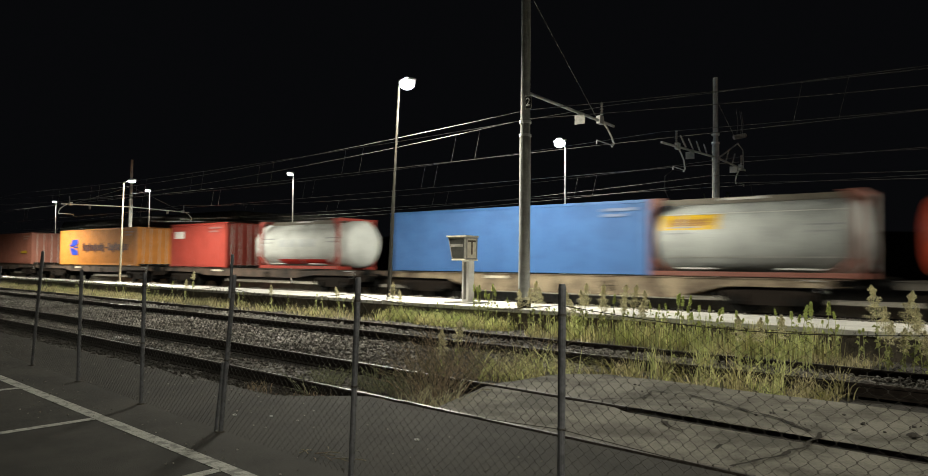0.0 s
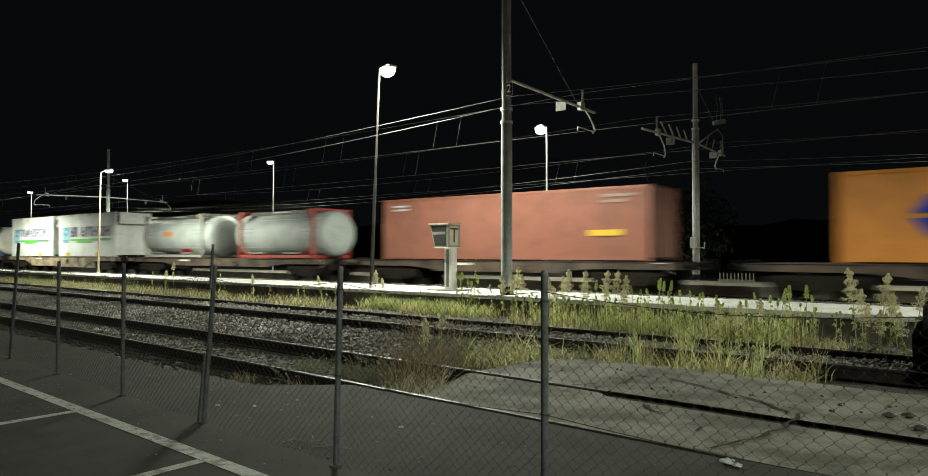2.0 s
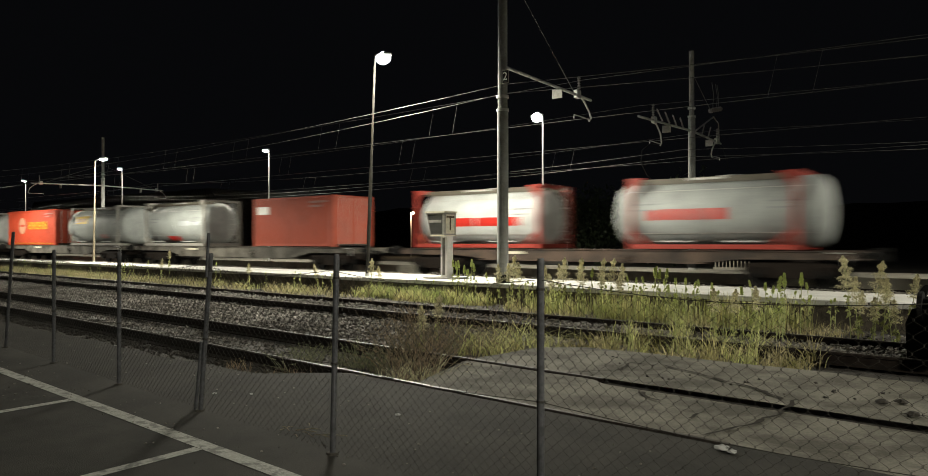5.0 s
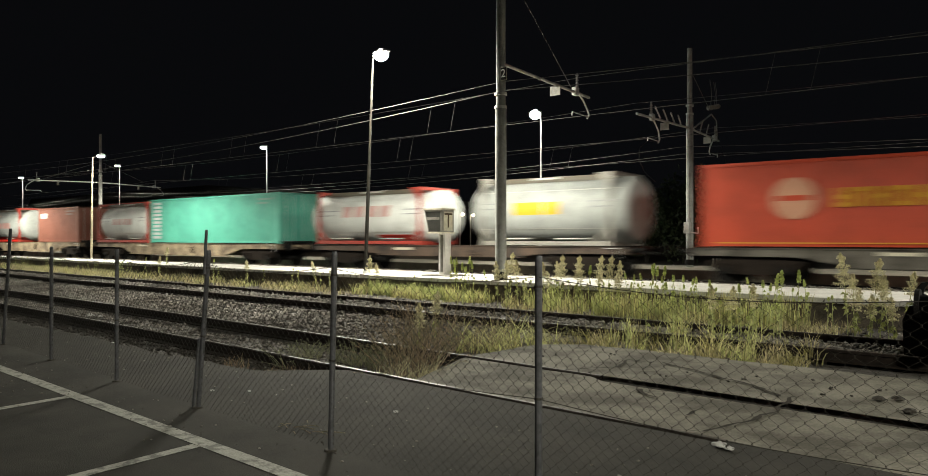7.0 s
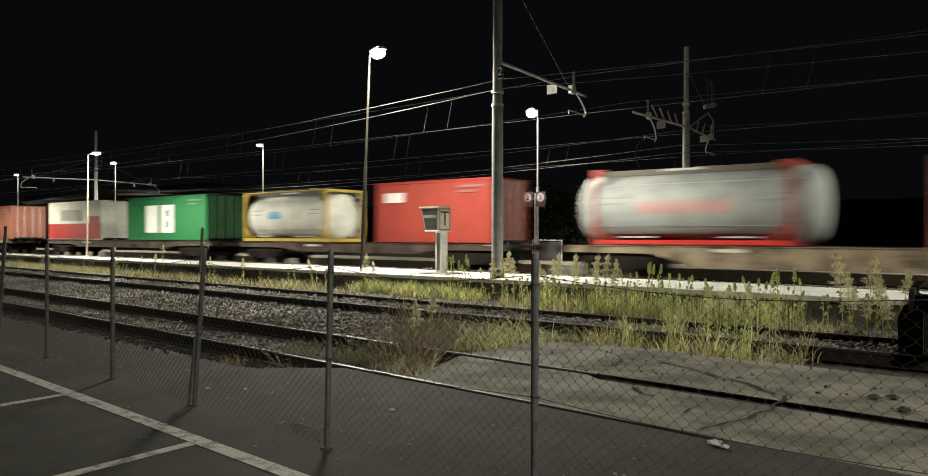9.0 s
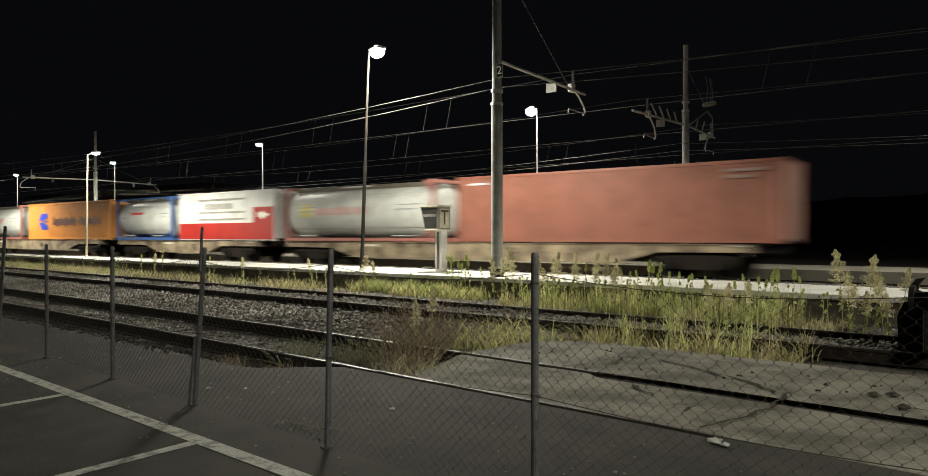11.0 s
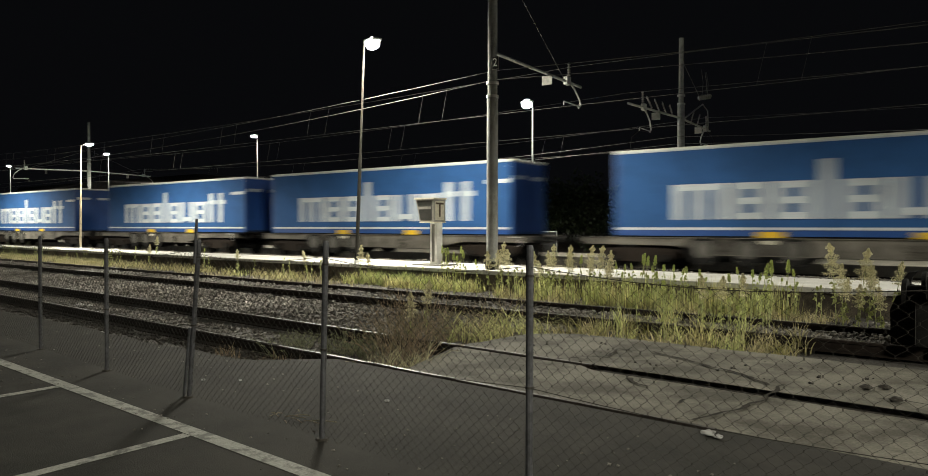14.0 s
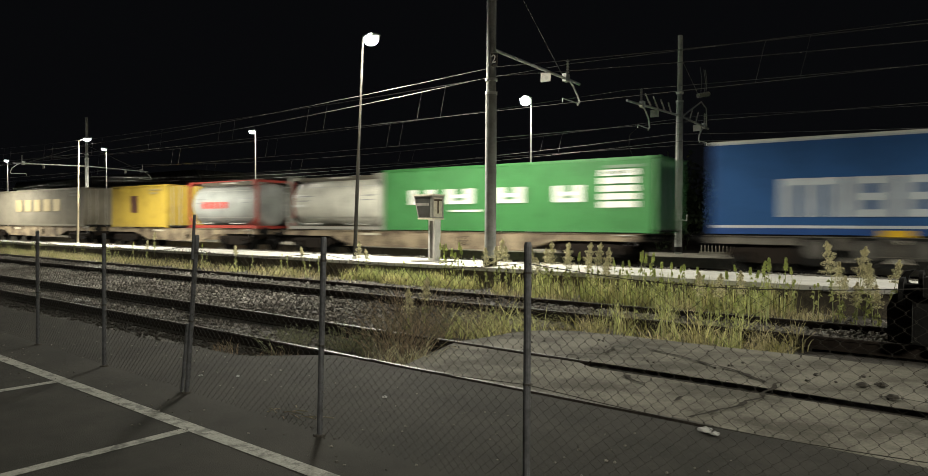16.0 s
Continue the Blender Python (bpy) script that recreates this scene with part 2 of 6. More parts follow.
def build_tracks():
    for off in (-0.75, 0.75):
        cut = -1.6 if off < 0 else GROOVE
        rail("rail", lambda x: y_siding_a(x) + off, -90, cut, 0.005, "rusty siding rail with a worn head")
        rail("rail", lambda x: y_siding_a(x) + off, cut, 30, -0.012 if off < 0 else -0.045, "rusty siding rail sunk in the crossing", 1.5, "rail_side")
        rail("rail", lambda x: y_siding_b(x) + off, -90, 30, 0.02, "rusty rail beside the overgrown platform edge")
        for y in (Y_TRACK_2, Y_TRACK_3, Y_TRACK_4):
            rail("rail", lambda x: y + off, -200, 120, 0.0, "main line rail", 40)
    base = None
    for yf, x0, x1, z in ((y_siding_a, -45, -6.6, -0.13), (y_siding_b, -45, 8, -0.115)):
        x = x0
        while x < x1:
            if base is None:
                base = solid("sleeper", block(-0.12, 0.12, -1.25, 1.25, -0.14, 0.0, 0.015), M["sleeper"], "weathered wooden sleeper half buried in ballast", "sleeper", group="sleepers", kind="structure")
                ob = base
            else:
                ob = copy_thing(base, pose(0, 0, 0))
            ob.matrix_basis = pose(x, yf(x), z - 0.06 + random.uniform(-0.02, 0.01), 0, 0, random.uniform(-1.5, 1.5) - 3)
            x += 0.62


def build_platform():
    bm = sheet(span(-140, 40, 1.0), lambda x: (y_platform_near(x) + 0.45, y_platform_far(x), 6), Z_PLATFORM, 0.01, 0.8)
    p = solid("platform", bm, M["concrete"], "pale concrete island platform lit by lamps", "platform", kind="structure")
    part("retaining_wall", sheet(span(-140, 40, 1.0), lambda x: (y_platform_near(x) + 0.1, y_platform_near(x) + 0.12, 1), lambda x, y: -0.3 if y < y_platform_near(x) + 0.11 else Z_PLATFORM - 0.1), M["wall_brown"], p, "dark brown mottled platform wall")
    back = bmesh.new()
    box(back, -140, 40, 17.9, 17.99, -0.3, Z_PLATFORM - 0.02)
    part("back_wall", back, M["concrete_dark"], p)
    # coping stones along both edges
    slab = bmesh.new()
    box(slab, -0.496, 0.496, 0.0, 0.47, -0.09, 0.012)
    bmesh.ops.bevel(slab, geom=slab.edges[:], offset=0.01, segments=1, affect="EDGES")
    first = None
    for k in range(110):
        x = -80 + k
        if first is None:
            first = part("coping_stone", slab, M["concrete"], p)
            ob = first
        else:
            ob = new("coping_stone", first.data)
            ob.parent = p
        ob.matrix_basis = pose(x, y_platform_near(x), Z_PLATFORM + random.uniform(-0.006, 0.006), 0, 0, -2.6)
    q = solid("platform", block(-140, 60, 26.2, 30.4, -0.3, 0.26), M["concrete_grey"], "far concrete island platform behind the train", "platform", kind="structure")


def build_lot():
    line = lambda x: 2.58 - 0.062 * x
    solid("parking_line", sheet(span(-40, 6, 0.4), lambda x: (line(x) - 0.055, line(x) + 0.065, 1), 0.004), M["paint_line"], "worn white parking line on asphalt", "road marking", kind="structure")
    for x in (-11.3, -9.05, -6.8, -4.5, -2.2, 0.1):
        y1 = line(x) - 0.06
        bm = bmesh.new()
        vs = [bm.verts.new(c) for c in ((x - 0.05, y1 - 5, 0.004), (x + 0.05, y1 - 5, 0.004), (x + 0.05, y1, 0.004), (x - 0.05, y1, 0.004))]
        bm.faces.new(vs)
        solid("parking_line", bm, M["paint_line"], "worn white line between parking bays", "road marking", kind="structure")


# ---- station furniture ----
def lamp_post(x, y, top, arm, lean=0.0, label="tall grey lamp post with a lit lamp on the platform", finish="pole_dark", ground=Z_PLATFORM, watts=LAMP_WATTS, glow_size=(0.24, 0.16, 0.085)):
    t = thing("platform_lamp", label, "lamp post", "platform lamps")
    t.matrix_basis = pose(x, y, ground)
    h = top - ground
    s = 0.0 if abs(arm) < 0.01 else arm
    bm = bmesh.new()
    tube(bm, (0, 0, 0), (lean * 0.5, 0, h * 0.5), 0.058, 0.052, 12)
    tube(bm, (lean * 0.5, 0, h * 0.5), (lean, 0, h), 0.04, 0.032, 12)
    part("pole", bm, M[finish], t)
    part("base_plate", block(-0.16, 0.16, -0.16, 0.16, 0, 0.025, 0.005), M["galv"], t)
    bm = bmesh.new()
    tube(bm, (0, 0, 0.0), (0, 0, 0.12), 0.075, n=12)
    part("collar", bm, M["galv"], t)
    part("arm", pipe([(lean, 0, h - 0.02), (lean + s * 0.4, 0, h + 0.02), (lean + s * 0.7, 0, h + 0.02)], 0.028), M["galv"], t)
    head = bmesh.new()
    bmesh.ops.create_uvsphere(head, u_segments=16, v_segments=10, radius=1)
    bmesh.ops.scale(head, vec=(0.34, 0.18, 0.07), verts=head.verts)
    bmesh.ops.translate(head, vec=(lean + s, 0, h + 0.05), verts=head.verts)
    hd = part("lamp_head", head, M["galv"], t, smooth=True)
    # the glowing glass is enlarged to take in the bloom round the lamp
    gl = bmesh.new()
    bmesh.ops.create_uvsphere(gl, u_segments=16, v_segments=10, radius=1)
    bmesh.ops.scale(gl, vec=glow_size, verts=gl.verts)
    bmesh.ops.translate(gl, vec=(lean + s, 0, h + 0.03 - glow_size[2] * 0.4), verts=gl.verts)
    part("lamp_glass", gl, M["led"], hd, "glowing white lamp glass", smooth=True).visible_shadow = False
    lamp = bpy.data.lights.new("platform_light", "SPOT")
    lamp.energy, lamp.color, lamp.shadow_soft_size = watts, (1.0, 0.96, 0.79), 1.2 if x < 0 else 1.0
    lamp.spot_size, lamp.spot_blend = radians(168), 0.35
    new("platform_light", lamp).matrix_basis = look((x + lean + s, y, top - 0.14), (x + lean + s, y, 0))
    return t


def build_lamps():
    lamp_post(-15.5, 15.3, 6.95, 0.34, 0.33, watts=LAMP_WATTS * 1.6, glow_size=(0.24, 0.2, 0.18))
    lamp_post(-36.5, 16.9, 5.5, 0.85, 0.15, "pale lamp post with a lit lamp on the platform", "pole", watts=LAMP_WATTS * 1.05)
    for x in (5.5, 26.5):
        lamp_post(x, 15.0, 6.95, 0.34, 0.1, watts=LAMP_WATTS * 0.5)
    lamp_post(-58.0, 17.6, 5.5, 0.85, watts=LAMP_WATTS * 1.2)
    for x in (-16.4, -35.8, -53.75, -71.5, 3.0):
        lamp_post(x, 27.0, 7.0, -0.3, 0.0, "grey lamp post with a lit lamp on the far platform", "galv", 0.26, LAMP_WATTS * 0.6, (0.25, 0.22, 0.21) if x == -16.4 else (0.24, 0.18, 0.1))
    lamp_post(11.5, -2.6, 7.5, -0.5, 0.0, "grey lamp post at the edge of the car park", "galv", 0.0, LAMP_WATTS * 1.65)


def insulator(a, b, parent, n=6, r=0.055):
    """A ribbed insulator, turned as one body from a to b."""
    bm = bmesh.new()
    a, b = Vector(a), Vector(b)
    d = (b - a).normalized()
    u = d.orthogonal().normalized()
    w = d.cross(u)
    steps = [(0.0, 0.02)]
    for k in range(n):
        steps += [((k + 0.2) / n, 0.02), ((k + 0.22) / n, r), ((k + 0.8) / n, r * 0.55), ((k + 0.82) / n, 0.02)]
    steps.append((1.0, 0.02))
    rings = [[bm.verts.new(a.lerp(b, f) + q * (u * math.cos(i * math.pi / 5) + w * math.sin(i * math.pi / 5))) for i in range(10)] for f, q in steps]
    for p, q in zip(rings, rings[1:]):
        for i in range(10):
            bm.faces.new((p[i], p[(i + 1) % 10], q[(i + 1) % 10], q[i]))
    bm.faces.new(rings[0][::-1])
    bm.faces.new(rings[-1])
    part("insulator", bm, M["ceramic"], parent)


def cantilever(parent, side, reach, z, wire_z, stay=1.7, over=0.35, back=False):
    """A horizontal arm with its stay, insulator and registration arm, on the side of the mast that side gives.
    over: the arm's length past the insulator. back: the registration arm hangs on the mast's side of it."""
    e = side * reach
    part("bracket_arm", pipe([(0, 0, z), (0, e + side * over, z - 0.13)], 0.045), M["galv"], parent)
    if stay:
        part("stay_rod", pipe([(0, 0, z + stay), (0, e * 0.91, z)], 0.012, 6), M["cable"], parent)
    part("clamp", block(-0.07, 0.07, e - side * 0.1 - 0.12, e - side * 0.1 + 0.12, z - 0.2, z + 0.05, 0.01), M["galv"], parent)
    insulator((0, e, z), (0, e, z + 0.5), parent)
    k = -side if back else side
    pts = [(0, e, z - 0.05), (0, e + k * 0.4, z - 0.28), (0, e + k * 0.68, z - 0.52), (0, e + k * 0.8, wire_z + 0.16), (0, e + k * 0.66, wire_z + 0.05)]
    part("registration_arm", pipe(pts, 0.03), M["galv"], parent)
    part("steady_arm", pipe([(0, e + k * 0.7, wire_z + 0.1), (0, e - k * 0.3, wire_z + 0.12), (0, e - k * 0.32, wire_z)], 0.018), M["galv"], parent)
    part("plate", block(-0.17, 0.17, e * 0.68 - 0.012, e * 0.68 + 0.012, z - 0.4, z - 0.12, 0.003), M["sign_box"], parent)


def mast(x, y, top, label, steps, arms):
    t = thing("catenary_mast", label, "mast", "catenary masts")
    t.matrix_basis = pose(x, y, Z_PLATFORM)
    bm = bmesh.new()
    z0 = 0.0 if y < 20 else 0.26 - Z_PLATFORM
    for z1, r in steps:
        tube(bm, (0, 0, z0), (0, 0, z1), r, r * 0.97, 20)
        z0 = z1
    part("shaft", bm, M["mast"], t)
    bm = bmesh.new()
    tube(bm, (0, 0, 0), (0, 0, 0.22), steps[0][1] + 0.03, n=20)
    part("footing", bm, M["black"], t, "dark painted footing")
    for z in (steps[0][0], steps[0][0] + 0.35):
        bm = bmesh.new()
        tube(bm, (0, 0, z), (0, 0, z + 0.07), steps[0][1] + 0.012, n=20)
        part("band", bm, M["galv"], t)
    for a in arms:
        cantilever(t, *a)
    return t


def build_masts():
    t = mast(-10.58, 15.4, 9.5, "tall grey steel catenary mast on the platform", ((4.5, 0.152), (11.0, 0.128)), ((1, 4.16, 5.7, 5.2 - Z_PLATFORM, 2.82, 0.78),))
    pl = part("track_plate", block(0.13, 0.30, -0.2, -0.18, 5.2, 5.52, 0.003), M["black"], t, "small black plate with a white digit")
    part("rim", block(0.12, 0.31, -0.185, -0.175, 5.19, 5.53, 0.003), M["sign_pale"], pl)
    lettering("2", 0.3, M["white"], "digit", pl, pose(0.215, -0.203, 5.36, 90, 0, 0), 0.002)
    for x, y, top, near, far in ((-10.45, 29.0, 8.95, 4.0, 3.2), (-58.9, 28.0, 9.6, 4.8, 4.7)):
        close = x > -20
        t = mast(x, y, 9.2, "grey catenary mast with two arms on the far platform", ((6.2, 0.15), (top, 0.105)), ((-1, near, 5.65, 5.0 - Z_PLATFORM, 0 if close else 1.7, 1.3 if close else 0.6, close), (1, far, 5.65, 5.1 - Z_PLATFORM, 0 if close else 1.7, 0.5, close)))
        if close:
            for k in range(4):
                insulator((0, -0.95 - 0.72 * k, 5.64), (0, -1.3 - 0.78 * k, 6.02), t, 5, 0.04)
            for k in range(2):
                insulator((0, 1.2 + 0.8 * k, 5.62), (0, 1.55 + 0.8 * k, 6.1), t, 5, 0.035)
            part("jumper", pipe([(0, -3.2, 4.72), (0, -4.3, 4.66), (0, -5.0, 4.35), (0, -5.1, 3.9), (0, -4.6, 3.5), (0, -3.6, 3.2)], 0.012), M["black"], t)
            part("jumper", pipe([(0, 0.6, 5.5), (0, 2.6, 5.6), (0, 4.0, 5.3), (0, 4.6, 4.9), (0, 4.7, 4.4)], 0.012), M["black"], t)
            part("strut", pipe([(0, 0.3, 5.65), (0, 2.7, 6.6)], 0.035), M["galv"], t)
            part("stay_rod", pipe([(0, 0, 8.1), (0, 2.5, 6.75)], 0.012, 6), M["cable"], t)
            insulator((-0.1, 2.5, 6.85), (0.25, 3.1, 7.0), t, 6, 0.11)
            for q in (2.6, 3.1, 3.3):
                part("switch_horn", pipe([(0, q, 6.9), (0, q + 0.15, 7.6), (0, q - 0.1, 8.1)], 0.012, 5), M["cable"], t)
            part("switch_frame", pipe([(0, 2.7, 6.6), (0, 3.4, 6.4), (0, 3.5, 5.5)], 0.025), M["sign_box"], t)
            bx = part("lever_box", block(-0.12, 0.12, -0.4, -0.2, 1.3, 1.75, 0.01), M["galv"], t)
            part("lever", pipe([(0.1, -0.3, 1.35), (0.45, -0.3, 1.3), (0.45, -0.3, 1.55)], 0.03), M["galv"], bx)
            part("pull_rod", pipe([(0, -0.3, 1.7), (0, -0.28, 5.4)], 0.014), M["galv"], t)
    mast(-107.0, 29.0, 9.2, "grey catenary mast with two arms on the far platform", ((6.2, 0.19), (8.95, 0.13)), ((-1, 4.6, 5.65, 5.1 - Z_PLATFORM), (1, 3.2, 5.65, 5.1 - Z_PLATFORM)))


def wire(name, parent, a, b, y, z, sag, r=0.009, n=20):
    cu = bmesh.new()
    rings = []
    for k in range(n + 1):
        u = k / n
        c = Vector((a + (b - a) * u, y, z - sag * 4 * u * (1 - u)))
        rings.append([cu.verts.new(c + Vector((0, r * math.cos(q), r * math.sin(q)))) for q in (0.5, 1.76, 3.0, 4.27, 5.53)])
    for p, q in zip(rings, rings[1:]):
        for k in range(5):
            cu.faces.new((p[k], q[k], q[(k + 1) % 5], p[(k + 1) % 5]))
    return part(name, cu, M["cable"], parent)


def catenary(y, xs, z_contact, z_mess, sag, drops, label, half=0.55):
    t = thing("overhead_line", label, "overhead line", "overhead lines")
    for a, b in zip(xs, xs[1:]):
        wire("contact_wire", t, a, b, y, z_contact, 0.03)
        wire("messenger_wire", t, a, b, y, z_mess, sag)
        for d in drops:
            for e in (-half, half):
                x = b - d + e
                u, v = (x - a) / (b - a), (x + 0.25 - a) / (b - a)
                part("dropper", pipe([(x, y, z_contact - 0.12 * u * (1 - u)), (x + 0.25, y, z_mess - sag * 4 * v * (1 - v))], 0.006, 4), M["cable"], t)


def build_wires():
    xs = (-155, -107, -58.9, -10.6, 38)
    catenary(20.0, xs, 5.30, 6.52, 0.30, (5.9, 12.05, 18.2, 24.3, 30.4, 36.5, 42.6), "contact and carrier wires over the near main track")
    catenary(24.0, xs, 4.99, 6.30, 0.42, (11.3, 20, 29, 38), "contact and carrier wires over the train's track", 0.39)
    catenary(32.4, xs, 5.16, 6.45, 0.62, (8, 18, 28, 38), "contact and carrier wires over the far track")
    t = thing("feeder_cable", "thin overhead feeder cables along the line", "cable")
    for a, b in zip(xs, xs[1:]):
        for y, z, sag in ((15.6, 5.61, 0.66), (15.6, 5.37, 0.79), (28.6, 5.2, 0.7), (28.6, 4.9, 0.6)):
            wire("cable", t, a, b, y, z, sag, 0.009)


def build_fence():
    t = thing("fence", "low chain-link fence with grey steel posts", "fence")
    rows = ((0.02, 0, 1.34), (-1.93, 0, 1.34), (-3.67, 0.04, 1.34), (-5.5, 0.155, 1.33), (-7.17, 0.0, 1.32), (-9.04, 0.0, 1.33), (-10.9, 0.25, 1.56), (-13.1, 0.3, 1.34), (-15.2, 0, 1.34))
    for x, lean, top in rows:
        bm = bmesh.new()
        tube(bm, (x, y_fence(x), -0.05), (x + lean, y_fence(x), top), 0.02, n=12)
        ps = part("fence_post", bm, M["post"], t)
        bm = bmesh.new()
        tube(bm, (x + lean, y_fence(x), top - 0.005), (x + lean, y_fence(x), top + 0.02), 0.022, 0.016, 12)
        part("cap", bm, M["post"], ps)
        # two wire ties and a rusty foot of mortar
        for z in (0.62, 1.2):
            bm = bmesh.new()
            tube(bm, (x + lean * z / top, y_fence(x), z - 0.006), (x + lean * z / top, y_fence(x), z + 0.006), 0.024, n=10)
            part("wire_tie", bm, M["wire"], ps)
        bm = bmesh.new()
        tube(bm, (x, y_fence(x), -0.02), (x, y_fence(x), 0.012), 0.06, 0.04, 10)
        part("footing", bm, M["soil"], ps)
    part("rod", pipe([(-5.36, y_fence(-5.4) - 0.025, 1.15), (-5.325, y_fence(-5.4) - 0.025, 1.52)], 0.012), M["post"], t)
    bm = bmesh.new()
    tube(bm, (-5.555, y_fence(-5.6) - 0.02, 0), (-5.45, y_fence(-5.5) - 0.02, 0.6), 0.014, n=8)
    part("brace", bm, M["post"], t)
    return t


def build_sign():
    t = thing("signal_box", "grey slanted sign housing on a concrete post", "sign")
    t.matrix_basis = pose(-13.2, 16.3, Z_PLATFORM)
    part("post", block(-0.13, 0.13, -0.14, 0.14, 0, 1.28, 0.02), M["concrete"], t)
    bm = bmesh.new()
    for y in (-0.145, 0.135):
        box(bm, -0.05, 0.05, y, y + 0.012, 0.1, 1.2)
    part("post_groove", bm, M["concrete_dark"], t)
    part("base", block(-0.55, 0.55, -0.45, 0.3, -0.02, 0.03, 0.01), M["concrete_dark"], t)
    hd = part("housing", prism([(-0.56, 1.93), (0.12, 1.93), (0.12, 1.26), (-0.39, 1.26)], -0.28, 0.28), M["sign_box"], t)
    part("hood", prism([(-0.60, 1.93), (0.15, 1.93), (0.15, 1.975), (-0.60, 1.975)], -0.31, 0.31), M["sign_pale"], hd)
    part("side_glass", prism([(-0.50, 1.88), (0.06, 1.88), (0.06, 1.31), (-0.36, 1.31)], -0.288, -0.281), M["sign_dark"], hd, "dark side pane")
    part("side_bar", prism([(-0.45, 1.72), (0.03, 1.72), (0.03, 1.64), (-0.43, 1.64)], -0.294, -0.288), M["sign_box"], hd)
    part("bottom_rim", block(-0.4, 0.14, -0.3, 0.3, 1.24, 1.275, 0.008), M["sign_pale"], hd)
    part("sign_face", block(0.12, 0.132, -0.2, 0.2, 1.32, 1.88, 0.003), M["sign_pale"], hd)
    part("face_frame", block(0.121, 0.127, -0.26, 0.26, 1.28, 1.92, 0.002), M["sign_box"], hd)
    lettering("T", 0.62, paint("letter brown", (0.08, 0.055, 0.03)), "letter", hd, pose(0.136, 0, 1.6, 90, 0, 90))
    return t


# ---- plants, stones and small things ----
M["grass"] = material("long green grass", (0.44, 0.47, 0.19), 0.65, scale=1.5, vary=0.35, bump=0, second=(0.47, 0.43, 0.21), rand=0.6, thin=0.55)
M["grass_dry"] = material("dry grass", (0.5, 0.44, 0.26), 0.75, scale=2.0, vary=0.3, bump=0, second=(0.2, 0.19, 0.06), rand=0.45, thin=0.5)
M["twig"] = material("dry reddish weeds", (0.27, 0.2, 0.135), 0.8, scale=3.0, vary=0.3, bump=0, second=(0.17, 0.15, 0.085), rand=0.5, thin=0.25)
M["leaf"] = material("weed leaves", (0.42, 0.45, 0.18), 0.6, scale=5, vary=0.3, bump=0, rand=0.4, thin=0.35)
M["grass_lush"] = material("lush green grass", (0.33, 0.4, 0.14), 0.65, scale=1.5, vary=0.3, bump=0, second=(0.4, 0.38, 0.18), rand=0.55, thin=0.45)
M["leaf_dull"] = material("grey-green weed leaves", (0.2, 0.21, 0.12), 0.7, scale=5, vary=0.3, bump=0, rand=0.4, thin=0.3)
M["plume"] = material("pale seed plume", (0.62, 0.58, 0.37), 0.8, scale=9, vary=0.25, bump=0, rand=0.35, thin=0.5)
M["plume_green"] = material("green seed head", (0.5, 0.56, 0.2), 0.8, scale=9, vary=0.25, bump=0, rand=0.35, thin=0.5)
M["stem"] = material("weed stems", (0.42, 0.46, 0.2), 0.7, scale=8, vary=0.25, bump=0)
M["paper"] = material("crumpled paper", (0.36, 0.36, 0.35), 0.8, scale=12, vary=0.2, bump=0.2)
M["autumn"] = material("lamp-lit autumn leaves", (0.30, 0.17, 0.03), 0.7, scale=3, vary=0.3, bump=0, rand=0.4)
M["tree_leaf"] = material("dark tree leaves", (0.04, 0.058, 0.022), 0.6, scale=2, vary=0.3, bump=0, rand=0.3)
M["crack"] = material("tar filled crack", (0.033, 0.029, 0.023), 0.95, scale=6, vary=0.3, bump=0.2, spec=0.1)
rng = np.random.default_rng(7)


def mesh_of(name, verts, faces, mat, smooth=False):
    me = bpy.data.meshes.new(name)
    me.from_pydata([tuple(v) for v in verts], [], faces)
    me.materials.append(mat)
    return me


def blades(roots, heights, widths, bend):
    """Curved grass blades: roots (n, 3); each leans its own way."""
    V, F = [], []
    for (x, y, z), h, w, b in zip(roots, heights, widths, bend):
        a = rng.uniform(0, 2 * math.pi)
        c = rng.uniform(0, math.pi)
        dx, dy, wx, wy = math.cos(a), math.sin(a), math.cos(c) * w / 2, math.sin(c) * w / 2
        o = len(V)
        for k, s in ((0, 1.0), (0.4, 0.85), (0.75, 0.55)):
            r, q = b * h * k * k, h * (k - 0.35 * b * k * k * k)
            V += [(x + dx * r - wx * s, y + dy * r - wy * s, z + q), (x + dx * r + wx * s, y + dy * r + wy * s, z + q)]
        V.append((x + dx * b * h, y + dy * b * h, z + h * (1 - 0.45 * b)))
        F += [(o, o + 1, o + 3, o + 2), (o + 2, o + 3, o + 5, o + 4), (o + 4, o + 5, o + 6)]
    return V, F


def grass(n, place, low, high, width, bend, mat, label):
    roots = [place() for _ in range(n)]
    V, F = blades(roots, rng.uniform(low, high, n) * rng.uniform(0.6, 1.0, n), rng.uniform(width * 0.6, width * 1.3, n), rng.uniform(bend * 0.4, bend * 1.5, n))
    tagged(new("grass", mesh_of("grass", V, F, mat)), label, "grass", kind="stuff")


